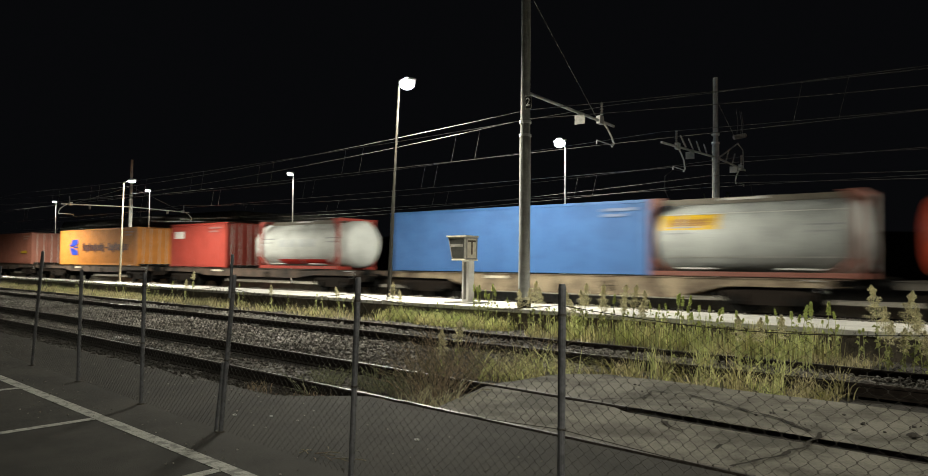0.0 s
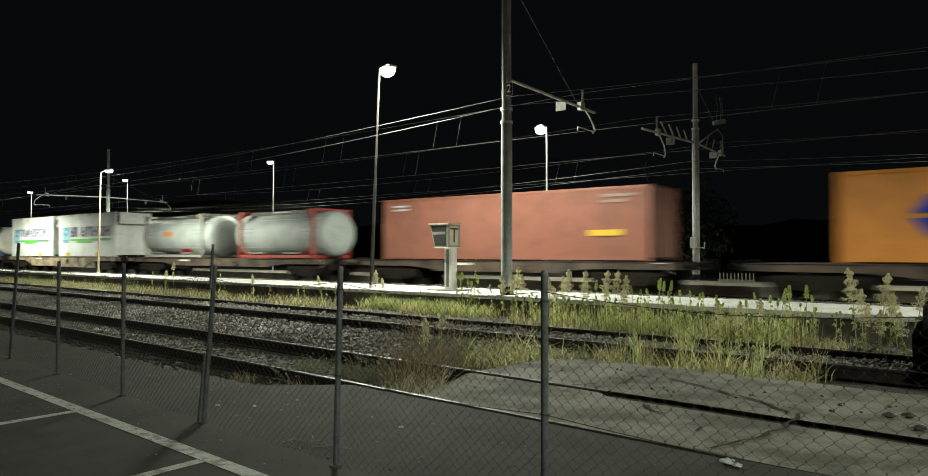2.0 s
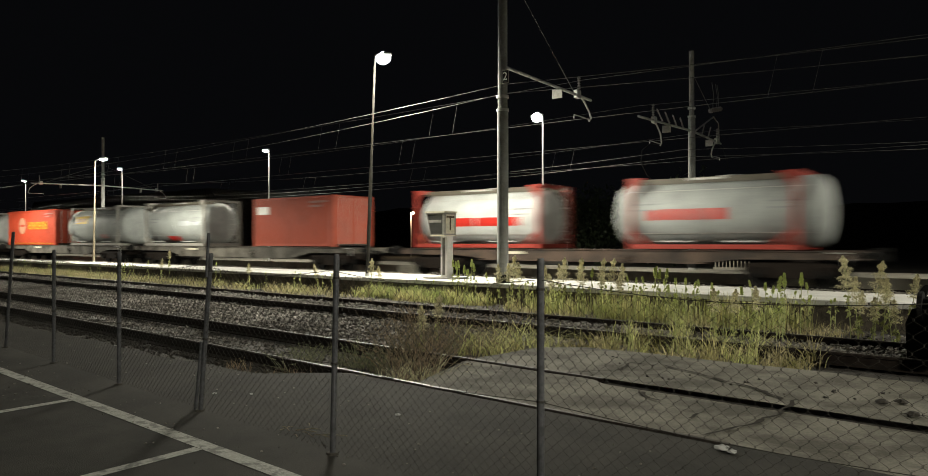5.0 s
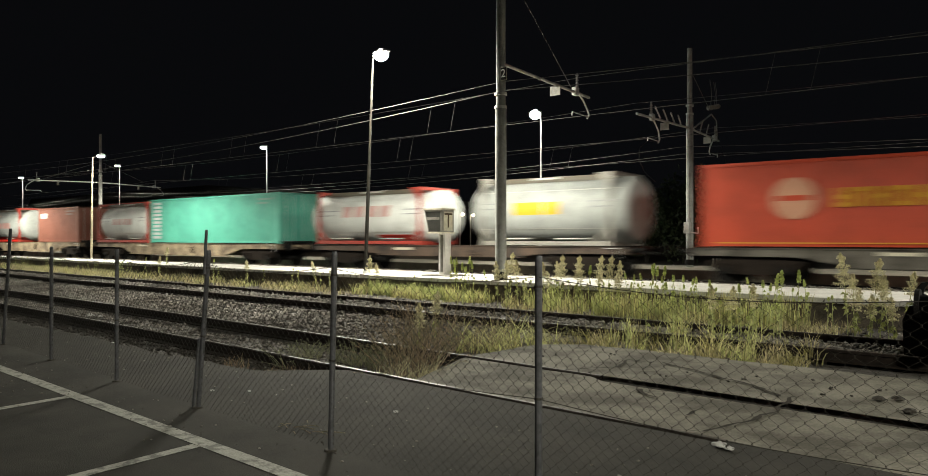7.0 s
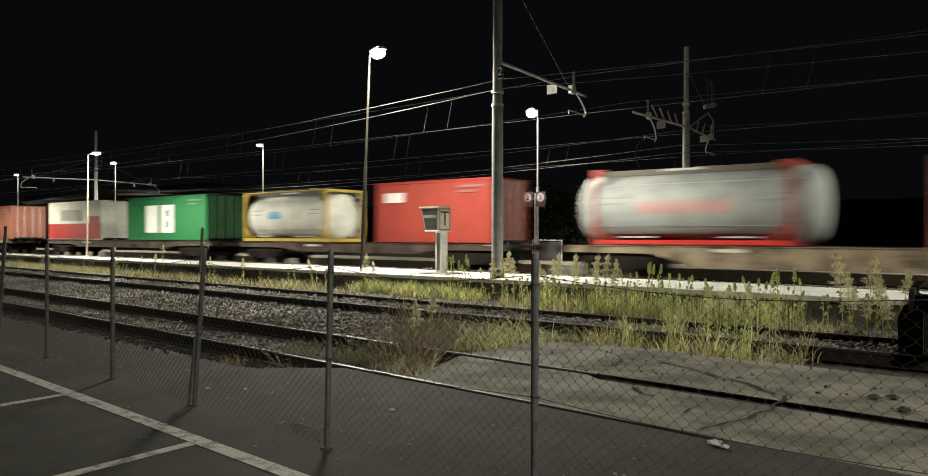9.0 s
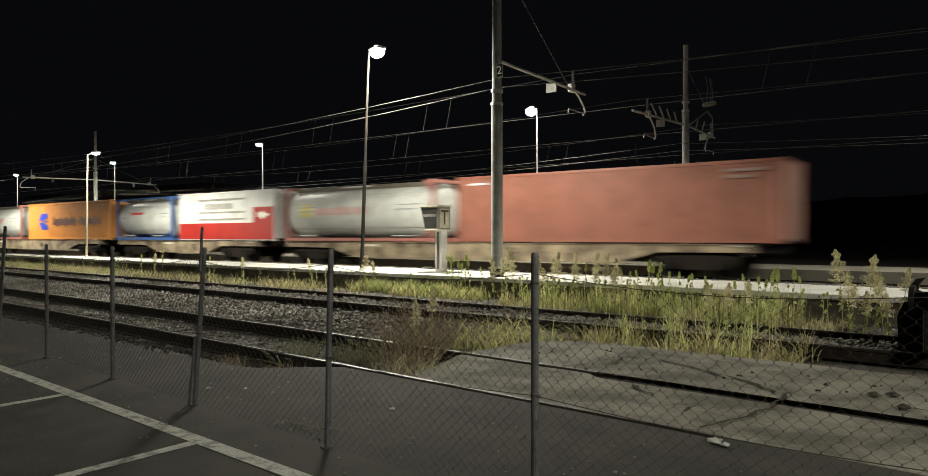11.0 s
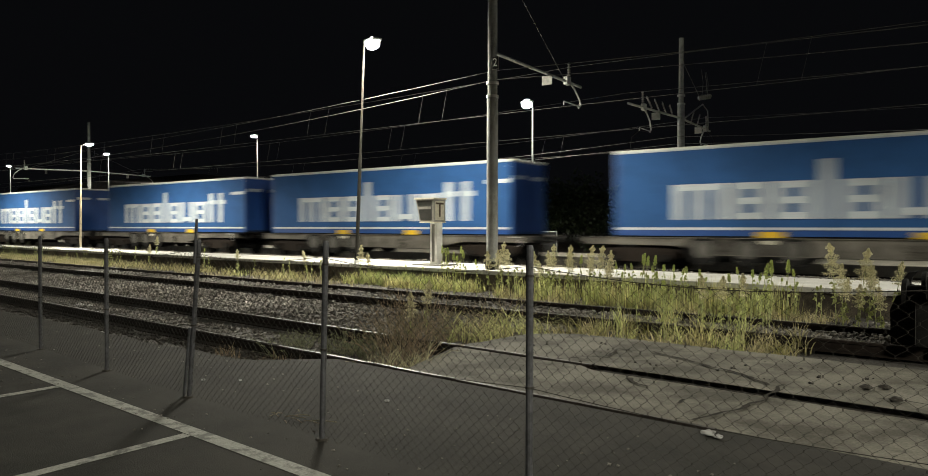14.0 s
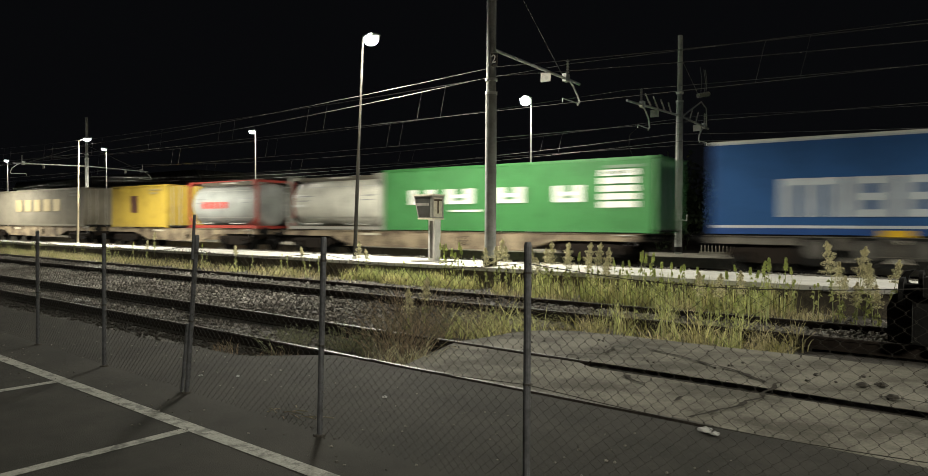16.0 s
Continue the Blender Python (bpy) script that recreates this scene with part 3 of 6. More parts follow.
def tufts(n, place, low, high, count, mat, label, bend=0.55):
    """Separate tufts, each a sheaf of blades that lean outwards from one root."""
    roots, hs, ws, bs = [], [], [], []
    for _ in range(n):
        x, y = place()
        h = rng.uniform(low, high)
        for _ in range(int(count * rng.uniform(0.5, 1.4))):
            roots.append((x + rng.normal(0, 0.05), y + rng.normal(0, 0.05), -0.2))
            hs.append(h * rng.uniform(0.4, 1.0))
            ws.append(rng.uniform(0.006, 0.017))
            bs.append(bend * rng.uniform(0.2, 1.7))
    V, F = blades(roots, hs, ws, bs)
    tagged(new("grass", mesh_of("grass", V, F, mat)), label, "grass", kind="stuff")


def clumpy(x0, x1, near, far, z, scale, cut):
    """A picker of places in a strip, in clumps and gaps."""
    def pick():
        for _ in range(70):
            x = rng.uniform(x0, x1)
            y = rng.uniform(near(x), far(x))
            if noise.noise(Vector((x / scale, y / scale, z * 3 + 5))) > cut:
                break
        return x, y, z
    return pick


def build_grass():
    pn = y_platform_near
    grass(8000, clumpy(-60, -12, lambda x: pn(x) - 1.3, lambda x: pn(x) + 0.05, -0.2, 1.0, -0.15), 0.14, 0.5, 0.013, 0.5, M["grass_dry"], "low dry grass along the platform wall")
    grass(2600, clumpy(-60, -15, lambda x: pn(x) - 1.0, lambda x: pn(x) + 0.05, -0.2, 1.1, 0.15), 0.15, 0.5, 0.014, 0.5, M["grass"], "green grass along the platform wall")
    grass(2000, clumpy(-15.5, -9.0, lambda x: pn(x) - 0.7, lambda x: pn(x) + 0.05, -0.2, 0.5, 0.12), 0.2, 0.55, 0.013, 0.4, M["grass"], "green grass along the platform wall")
    grass(1150, clumpy(-9.5, -2.9, lambda x: pn(x) - 0.7, lambda x: pn(x) + 0.02, -0.22, 0.5, 0.05), 0.15, 0.45, 0.012, 0.14, M["grass"], "tall green grass along the platform wall")
    grass(1500, clumpy(-9.5, -2.0, lambda x: pn(x) - 1.7, lambda x: pn(x) - 0.3, -0.2, 0.6, 0.1), 0.12, 0.36, 0.012, 0.5, M["grass_dry"], "dry grass beside the rail")
    grass(2200, clumpy(-15.0, -11.6, lambda x: pn(x) - 0.42, lambda x: pn(x) - 0.02, -0.2, 0.5, -0.12), 0.3, 0.6, 0.013, 0.35, M["grass_lush"], "lush green grass at the platform wall")
    # overgrown stretch between the rail and the crossing's edge
    tufts(24, lambda: (rng.uniform(-5.1, -2.2), 8.95 + 2.4 * rng.uniform() ** 1.6), 0.3, 0.9, 30, M["grass"], "long arching grass tufts at the crossing's edge")
    tufts(40, lambda: (rng.uniform(-5.3, -2.0), 8.8 + 1.6 * rng.uniform() ** 1.5), 0.2, 0.6, 24, M["grass_dry"], "straw-coloured arching grass tufts at the crossing's edge")
    tufts(135, lambda: (lambda x: (x, y_platform_near(x) - rng.uniform(0.05, 1.2)))(-9.5 + 6.6 * rng.uniform() ** 0.75), 0.4, 0.82, 22, M["grass"], "upright green grass tufts at the platform wall", 0.12)
    grass(260, clumpy(-5.3, -2.0, lambda x: 8.75, lambda x: 10.2, -0.16, 0.42, 0.05), 0.18, 0.5, 0.015, 0.95, M["grass_dry"], "straw-coloured grass at the crossing's edge")
    tufts(12, lambda: (-5.2 + rng.normal(0, 0.16), 5.95 + rng.normal(0, 0.16)), 0.3, 0.55, 13, M["plume"], "drooping straw fronds in the dry weeds", 0.95)
    grass(420, clumpy(-6.3, -5.1, lambda x: 7.7, lambda x: 9.2, -0.16, 0.4, 0.0), 0.25, 0.8, 0.013, 1.1, M["grass"], "green tuft beside the crossing")
    grass(260, clumpy(-7.4, -5.9, lambda x: 6.0, lambda x: 6.9, -0.16, 0.5, 0.0), 0.12, 0.36, 0.009, 0.5, M["leaf_dull"], "thin grass between the siding rails")
    grass(130, clumpy(-8.2, -6.2, lambda x: 4.9, lambda x: 5.4, -0.12, 0.4, 0.0), 0.1, 0.26, 0.007, 0.6, M["twig"], "dead grass at the asphalt's edge")


def bush(x, y, size, height, n, label, mat):
    """A tangle of thin branching stalks with small leaves."""
    t = thing("dry_bush", label, "bush", "dry bushes")
    t.matrix_basis = pose(x, y, -0.17)
    bm = bmesh.new()
    tips = []
    for _ in range(n):
        a, r = rng.uniform(0, 2 * math.pi), rng.uniform(0, size * 0.5)
        p = Vector((r * math.cos(a), r * math.sin(a) * 0.8, 0))
        d = Vector((math.cos(a) * rng.uniform(0.1, 0.9), math.sin(a) * rng.uniform(0.1, 0.9), rng.uniform(0.5, 1.2))).normalized()
        for k in range(3):
            q = p + d * height * rng.uniform(0.28, 0.45)
            tube(bm, p, q, 0.005 - 0.0012 * k, 0.0038 - 0.0012 * k, 3, False)
            tips.append((p, q))
            d = (d + Vector(rng.uniform(-0.5, 0.5, 3)) + Vector((0, 0, -0.12))).normalized()
            p = q
    part("stalk_tangle", bm, mat, t)["kind"] = "stuff"
    V, F = [], []
    for p, q in tips:
        for _ in range(4):
            c = p.lerp(q, rng.uniform(0.2, 1.0))
            u, v = Vector(rng.normal(0, 1, 3)).normalized() * 0.016, Vector(rng.normal(0, 1, 3)).normalized() * 0.007
            o = len(V)
            V += [c, c + u + v, c + u * 2, c + u - v]
            F.append((o, o + 1, o + 2, o + 3))
    lv = new("foliage", mesh_of("foliage", V, F, mat))
    lv.parent = t
    lv["kind"] = "stuff"


def build_bushes():
    for x, y, s, h, n in ((-5.55, 6.2, 0.7, 0.55, 80), (-5.95, 6.7, 0.9, 0.72, 80), (-6.4, 7.5, 0.9, 0.8, 60), (-6.9, 8.3, 0.8, 0.75, 40), (-6.0, 7.9, 0.8, 0.5, 40), (-6.3, 9.2, 0.8, 0.7, 30)):
        bush(x, y, s, h, n, "tangled dry reddish-brown weeds on the siding", M["twig"])
    for x, y, s, h, n in ((-6.5, 6.3, 0.7, 0.35, 60), (-7.0, 5.7, 0.5, 0.3, 40), (-7.6, 6.4, 0.5, 0.22, 30)):
        bush(x, y, s, h, n, "low green-grey weeds between the siding rails", M["leaf_dull"])


def weed(height, plume, mat, leafy, seed, bare=0.3):
    """One upright weed: a stem, narrow leaves, a branching seed head."""
    g = np.random.default_rng(seed)
    t = thing("tall_weed", "tall weed with a pale seed plume by the platform" if mat is M["plume"] else "slim green weed with an upright seed head", "weed", "tall weeds")
    bend = Vector((g.uniform(-0.08, 0.08), g.uniform(-0.05, 0.05), 0)) * height
    at = lambda u: bend * u * u + Vector((0, 0, height * u))
    bm = bmesh.new()
    for k in range(5):
        tube(bm, at(k / 5), at((k + 1) / 5), 0.009 * (1 - 0.14 * k), 0.009 * (1 - 0.14 * (k + 1)), 5, False)
    part("stem", bm, M["stem"], t)
    V, F = [], []
    leafy = int(leafy * 1.5)
    for k in range(leafy):
        u = bare * 0.3 + (0.95 - plume / height - bare * 0.3) * (k + g.uniform(0, 1)) / leafy
        a = g.uniform(0, 2 * math.pi)
        n = Vector((math.cos(a), math.sin(a), 0))
        s = Vector((-n.y, n.x, 0)) * 0.009
        L = g.uniform(0.03, 0.085)
        c = at(u)
        o = len(V)
        V += [c, c + n * L * 0.5 + Vector((0, 0, 0.04)) - s, c + n * L + Vector((0, 0, g.uniform(-0.05, 0.04))), c + n * L * 0.5 + Vector((0, 0, 0.04)) + s]
        F += [(o, o + 1, o + 2), (o, o + 2, o + 3)]
    lv = new("foliage", mesh_of("foliage", V, F, M["leaf"]))
    lv.parent = t
    lv["kind"] = "stuff"
    V, F = [], []
    wide = plume * (0.36 if mat is M["plume"] else 0.2)
    for k in range(int(1000 * plume / 0.4)):
        u = g.uniform(0, 1) ** 0.9
        lobe = 0.65 + 0.35 * math.sin(u * 23 + seed)
        r = wide * (1 - u) ** 0.7 * lobe * math.sqrt(g.uniform(0.02, 1)) + 0.008
        a = g.uniform(0, 2 * math.pi)
        c = at(1 - plume / height + plume / height * u) + Vector((r * math.cos(a), r * math.sin(a), 0.35 * r))
        p, q = Vector(g.normal(0, 1, 3)).normalized() * 0.015, Vector(g.normal(0, 1, 3)).normalized() * 0.012
        o = len(V)
        V += [c - p, c + q, c + p]
        F.append((o, o + 1, o + 2))
    pl = new("plume", mesh_of("plume", V, F, mat))
    pl.parent = t
    pl["kind"] = "stuff"
    return t


def build_weeds():
    kinds = {}
    for key, (h, p, m, n) in {"tall": (1.3, 0.55, M["plume"], 14), "mid": (1.15, 0.48, M["plume"], 12), "low": (0.95, 0.36, M["plume"], 10), "spike": (1.12, 0.2, M["plume_green"], 6), "short": (0.92, 0.13, M["plume_green"], 5), "bit": (0.68, 0.06, M["plume_green"], 4)}.items():
        kinds[key] = weed(h, p, m, n, len(key) * 7 + int(h * 100), 0.9)
    used = set()

    def plant(key, x, y, z=-0.2):
        m = pose(x, y, z + rng.uniform(-0.05, 0.03), rng.uniform(-4, 4), rng.uniform(-4, 4), rng.uniform(0, 360))
        if key in used:
            copy_thing(kinds[key], m)
        else:
            used.add(key)
            kinds[key].matrix_basis = m

    rows = {"tall": ((-7.73, 13.6), (-6.92, 13.65), (-6.62, 13.5), (-7.3, 13.4), (-9.2, 13.75), (-1.92, 12.05, -0.06), (-1.62, 12.1, -0.1)), "mid": ((-8.86, 13.6), (-7.9, 13.8), (-7.27, 13.7), (-6.4, 13.6), (-9.05, 13.4), (-13.95, 13.9), (-1.5, 11.95, -0.2), (-1.78, 11.8, -0.25), (-9.35, 13.5), (-8.1, 13.5)),
            "low": ((-8.1, 13.8), (-7.0, 13.9), (-6.3, 13.3), (-13.7, 14.0), (-1.16, 12.0, 0.0), (-1.4, 12.2, -0.1), (-1.85, 12.2, -0.25), (-1.6, 11.7, -0.3), (-1.3, 11.8, -0.3), (-15.7, 14.1), (-16.2, 14.0), (-26.0, 14.6), (-26.75, 15.35, 0.15), (-6.2, 7.15, -0.35), (-6.75, 8.1, -0.3), (-3.2, 10.6), (-3.4, 10.3), (-3.0, 10.9), (-20, 14.3)),
            "spike": ((-11.7, 14.75, -0.12), (-11.5, 14.8, -0.15), (-11.15, 14.75, -0.1), (-10.47, 13.6), (-10.12, 13.6), (-10.7, 13.7), (-7.1, 13.6), (-5.65, 13.6), (-5.43, 13.6), (-5.5, 13.4), (-2.6, 11.9), (-2.85, 12.0), (-3.05, 12.1), (-5.75, 13.7)),
            "short": ((-11.6, 14.7), (-11.3, 14.8), (-6.21, 13.6), (-5.01, 13.6), (-5.15, 13.5), (-4.9, 13.5), (-4.66, 13.4), (-10.6, 13.8), (-10.0, 13.9), (-3.15, 12.3), (-2.95, 12.4), (-5.3, 13.3), (-4.4, 13.3), (-3.3, 12.6), (-6.0, 13.4), (-5.85, 13.6), (-27.5, 14.9), (-22.4, 14.6))}
    for key, spots in rows.items():
        for spot in spots:
            plant(key, *spot)
    for _ in range(30):
        x = rng.uniform(-9.2, -2.3)
        plant("bit" if rng.uniform() < 0.9 else "short", x, y_platform_near(x) - rng.uniform(0.15, 1.0))
    for _ in range(16):
        x = rng.uniform(-4.6, -2.6)
        plant("short" if rng.uniform() < 0.2 else "bit", x, rng.uniform(9.6, 11.8))
    for _ in range(26):
        x = rng.uniform(-45, -10)
        plant("bit", x, y_platform_near(x) - rng.uniform(0.1, 0.7), -0.25)


def stones(n, place, low, high, mat, name, label):
    base = np.array([(1, 0, 0), (-1, 0, 0), (0, 1, 0), (0, -1, 0), (0, 0, 1), (0, 0, -1)], float)
    tri = np.array([(0, 2, 4), (2, 1, 4), (1, 3, 4), (3, 0, 4), (2, 0, 5), (1, 2, 5), (3, 1, 5), (0, 3, 5)])
    P = np.array([place() for _ in range(n)])
    R = rng.uniform(low, high, (n, 1, 1)) * rng.uniform(0.6, 1.3, (n, 6, 1))
    q, _ = np.linalg.qr(rng.normal(size=(n, 3, 3)))
    V = np.einsum("kj,nij->nki", base, q) * R
    V[:, :, 2] *= 0.75
    V = (V + P[:, None, :]).reshape(-1, 3)
    F = (tri[None] + 6 * np.arange(n)[:, None, None]).reshape(-1, 3)
    me = bpy.data.meshes.new(name)
    me.from_pydata(V.tolist(), [], F.tolist())
    me.materials.append(mat)
    tagged(new(name, me), label, "ballast", kind="stuff")


def build_stones():
    def bed(x0, x1, near, far, z):
        def pick():
            x = x1 - (x1 - x0) * rng.uniform(0, 1) ** 1.25
            y = rng.uniform(near(x), far(x))
            return x, y, z + 0.05 * noise.noise(Vector((x, y, 0)) / 0.35) + rng.uniform(-0.01, 0.02)
        return pick
    stones(17000, bed(-42, -5.6, lambda x: y_siding_a(x) + 0.85, lambda x: y_siding_b(x) - 0.8, Z_BED + 0.03), 0.028, 0.062, M["stone"], "ballast_stones", "grey crushed ballast stones between the tracks")
    stones(6500, bed(-40, -6.4, lambda x: y_siding_a(x) - 0.7, lambda x: y_siding_a(x) + 0.7, Z_BED), 0.02, 0.045, M["stone"], "ballast_stones", "dusty ballast stones in the siding")
    stones(8000, bed(-40, 3, lambda x: y_siding_b(x) - 0.68, lambda x: y_siding_b(x) + 0.68, -0.075), 0.022, 0.048, M["stone"], "ballast_stones", "grey ballast stones in the overgrown track")
    stones(3000, bed(-30, 3, lambda x: y_siding_b(x) + 0.8, lambda x: y_platform_near(x), Z_BED), 0.02, 0.05, M["stone"], "ballast_stones", "grey ballast stones along the platform wall")
    stones(2200, bed(-26, -5.8, lambda x: y_lot_edge(x) - 0.05, lambda x: y_siding_a(x) - 0.8, -0.15), 0.012, 0.04, M["soil"], "rubble", "dark rubble along the asphalt's edge")
    stones(2600, bed(-60, 0, lambda x: min(16.9 - 0.05 * x, 17.7), lambda x: min(17.1 - 0.05 * x, 17.98), Z_PLATFORM + 0.012), 0.015, 0.04, M["stone"], "gravel", "gravel scattered on the platform's far edge")
    stones(420, lambda: (rng.uniform(-14, -1), rng.uniform(2.6, 4.7), 0.003), 0.005, 0.015, M["stone"], "grit", "loose grit on the asphalt")
    stones(60, lambda: (rng.uniform(-4.6, 0), rng.uniform(6.9, 8.3), -0.004), 0.008, 0.025, M["soil"], "grit", "loose clods on the crossing")


def build_cracks():
    routes = (((-2.15, 5.23), (-1.82, 5.34), (-1.65, 5.79), (-1.55, 6.28), (-1.57, 7.11)), ((-2.54, 7.62), (-2.25, 7.46), (-1.89, 7.19), (-1.6, 6.87)), ((-2.84, 6.46), (-2.67, 6.26), (-2.49, 6.18)), ((-2.08, 5.74), (-2.08, 6.0)), ((-3.6, 7.9), (-3.2, 8.0), (-2.54, 7.62)), ((-0.9, 6.9), (-0.6, 7.0), (-0.3, 6.9)), ((-3.9, 6.9), (-3.5, 7.4), (-3.6, 7.9)))
    for r in routes:
        pts = []
        for (a, b), (c, d) in zip(r, r[1:]):
            n = max(4, int(math.hypot(c - a, d - b) / 0.05))
            pts += [(a + (c - a) * k / n, b + (d - b) * k / n) for k in range(n)]
        bm = bmesh.new()
        prev = None
        for k, (x, y) in enumerate(pts):
            w = 0.011 + 0.036 * abs(noise.noise(Vector((x * 6, y * 6, 2))))
            x, y = x + 0.05 * noise.noise(Vector((x * 5, y * 5, 0))), y + 0.05 * noise.noise(Vector((x * 5, y * 5, 9)))
            q = [bm.verts.new((x - w, y - w * 0.6, 0.0)), bm.verts.new((x + w, y + w * 0.6, 0.0))]
            if prev:
                bm.faces.new((prev[0], prev[1], q[1], q[0]))
            prev = q
        solid("crack", bm, M["crack"], "dark crack in the worn asphalt crossing", "crack", kind="structure")


def crumple(name, x, y, z, r, label, mat):
    bm = bmesh.new()
    bmesh.ops.create_icosphere(bm, subdivisions=2, radius=r)
    for v in bm.verts:
        v.co *= 1 + 0.55 * noise.noise(v.co * 3.2 / r + Vector((x, y, 0)))
        v.co.z = max(v.co.z * 0.55, -r * 0.2)
    ob = solid(name, bm, mat, label, "litter", "litter on the ground")
    ob.matrix_basis = pose(x, y, z + r * 0.2)


def build_litter():
    crumple("crumpled_paper", -1.60, 5.02, 0.0, 0.045, "crumpled white paper beside the rail", M["paper"])
    crumple("crumpled_paper", -1.52, 4.98, 0.0, 0.03, "scrap of white paper beside the rail", M["paper"])
    for x, y, r in ((-4.05, 4.35, 0.022), (-14.5, 6.7, 0.07), (-14.2, 6.75, 0.05), (-10.4, 5.1, 0.045), (-7.6, 4.78, 0.05), (-8.6, 4.9, 0.03), (-6.0, 3.9, 0.02), (-5.7, 4.1, 0.018), (-1.9, 11.2, 0.07)):
        crumple("litter_scrap", x, y, 0.0 if y < 4.7 else -0.1, r, "small pale scrap of litter on the ground", M["paper"])
    t = thing("twig_pile", "small heap of dry twigs on the asphalt", "twigs")
    t.matrix_basis = pose(-4.15, 3.5, 0.0)
    for _ in range(9):
        a, r = rng.uniform(0, 2 * math.pi), rng.uniform(0.04, 0.15)
        c = Vector((rng.normal(0, 0.12), rng.normal(0, 0.06), rng.uniform(0.006, 0.03)))
        d = Vector((math.cos(a), math.sin(a) * 0.5, rng.uniform(-0.03, 0.08))) * r
        part("twig", pipe([c - d, c + d * 0.3 + Vector((0, 0, 0.01)), c + d], 0.0035, 4), M["twig"], t)
    for x, y in ((-0.92, 7.31), (-0.78, 7.42), (-0.65, 6.95)):
        crumple("clod", x, y, 0.0, 0.05, "dark clod of earth on the crossing", M["soil"])


def build_chain_link(fence):
    """Zigzag wires that hook into one another, from post to post."""
    posts = (-15.2, -13.1, -10.9, -9.04, -7.17, -5.5, -3.67, -1.93, 0.02)
    for a, b in zip(posts, posts[1:]):
        V, F = [], []
        pitch, step = 0.070, 0.0315
        n = int((b - a) / (pitch / 2))
        rows = 39
        for i in range(n):
            x0 = a + i * pitch / 2
            pts = []
            for k in range(rows + 1):
                right = (k + i) % 2
                x = x0 + (pitch / 2 if right else 0.0)
                u = (x - a) / (b - a)
                y = y_fence(x) + 0.012 * noise.noise(Vector((x * 2, k * 0.06, 0)))
                x += 0.012 * noise.noise(Vector((x * 3, k * 0.09, 4)))
                hook = 0.0022 if right else -0.0022
                # a short upright twist at each crossing, where two wires hook round each other
                for dz in (-0.0028, 0.0028):
                    z = 0.02 + (step * k + dz) * (1 - 0.04 * math.sin(math.pi * u))
                    pts.append((x + hook, y + (0.002 if dz * hook > 0 else -0.002), z))
            for p, q in zip(pts, pts[1:]):
                o = len(V)
                for c in (p, q):
                    V += [(c[0] - 0.0011, c[1] - 0.001, c[2]), (c[0] + 0.0011, c[1] - 0.001, c[2]), (c[0], c[1] + 0.002, c[2])]
                F += [(o, o + 1, o + 4, o + 3), (o + 1, o + 2, o + 5, o + 4), (o + 2, o, o + 3, o + 5)]
        ob = new("chain_link", mesh_of("chain_link", V, F, M["wire"]))
        ob.parent = fence
        ob["kind"] = "stuff"
        for z in (1.25, 0.62):
            m = 10
            pts = [(a + (b - a) * k / m, y_fence(a + (b - a) * k / m) - 0.012, z - 0.05 * math.sin(math.pi * k / m) * z) for k in range(m + 1)]
            part("tension_wire", pipe(pts, 0.0022, 4), M["wire"], fence)


def lettering(text, size, mat, name, parent, m, extrude=0.004):
    cu = bpy.data.curves.new(name, "FONT")
    cu.body, cu.size, cu.extrude, cu.align_x, cu.align_y = text, size, extrude, "CENTER", "CENTER"
    tmp = bpy.data.objects.new(name, cu)
    me = bpy.data.meshes.new_from_object(tmp)
    bpy.data.objects.remove(tmp)
    me.materials.append(mat)
    ob = new(name, me)
    ob.parent = parent
    ob.matrix_basis = m
    return ob


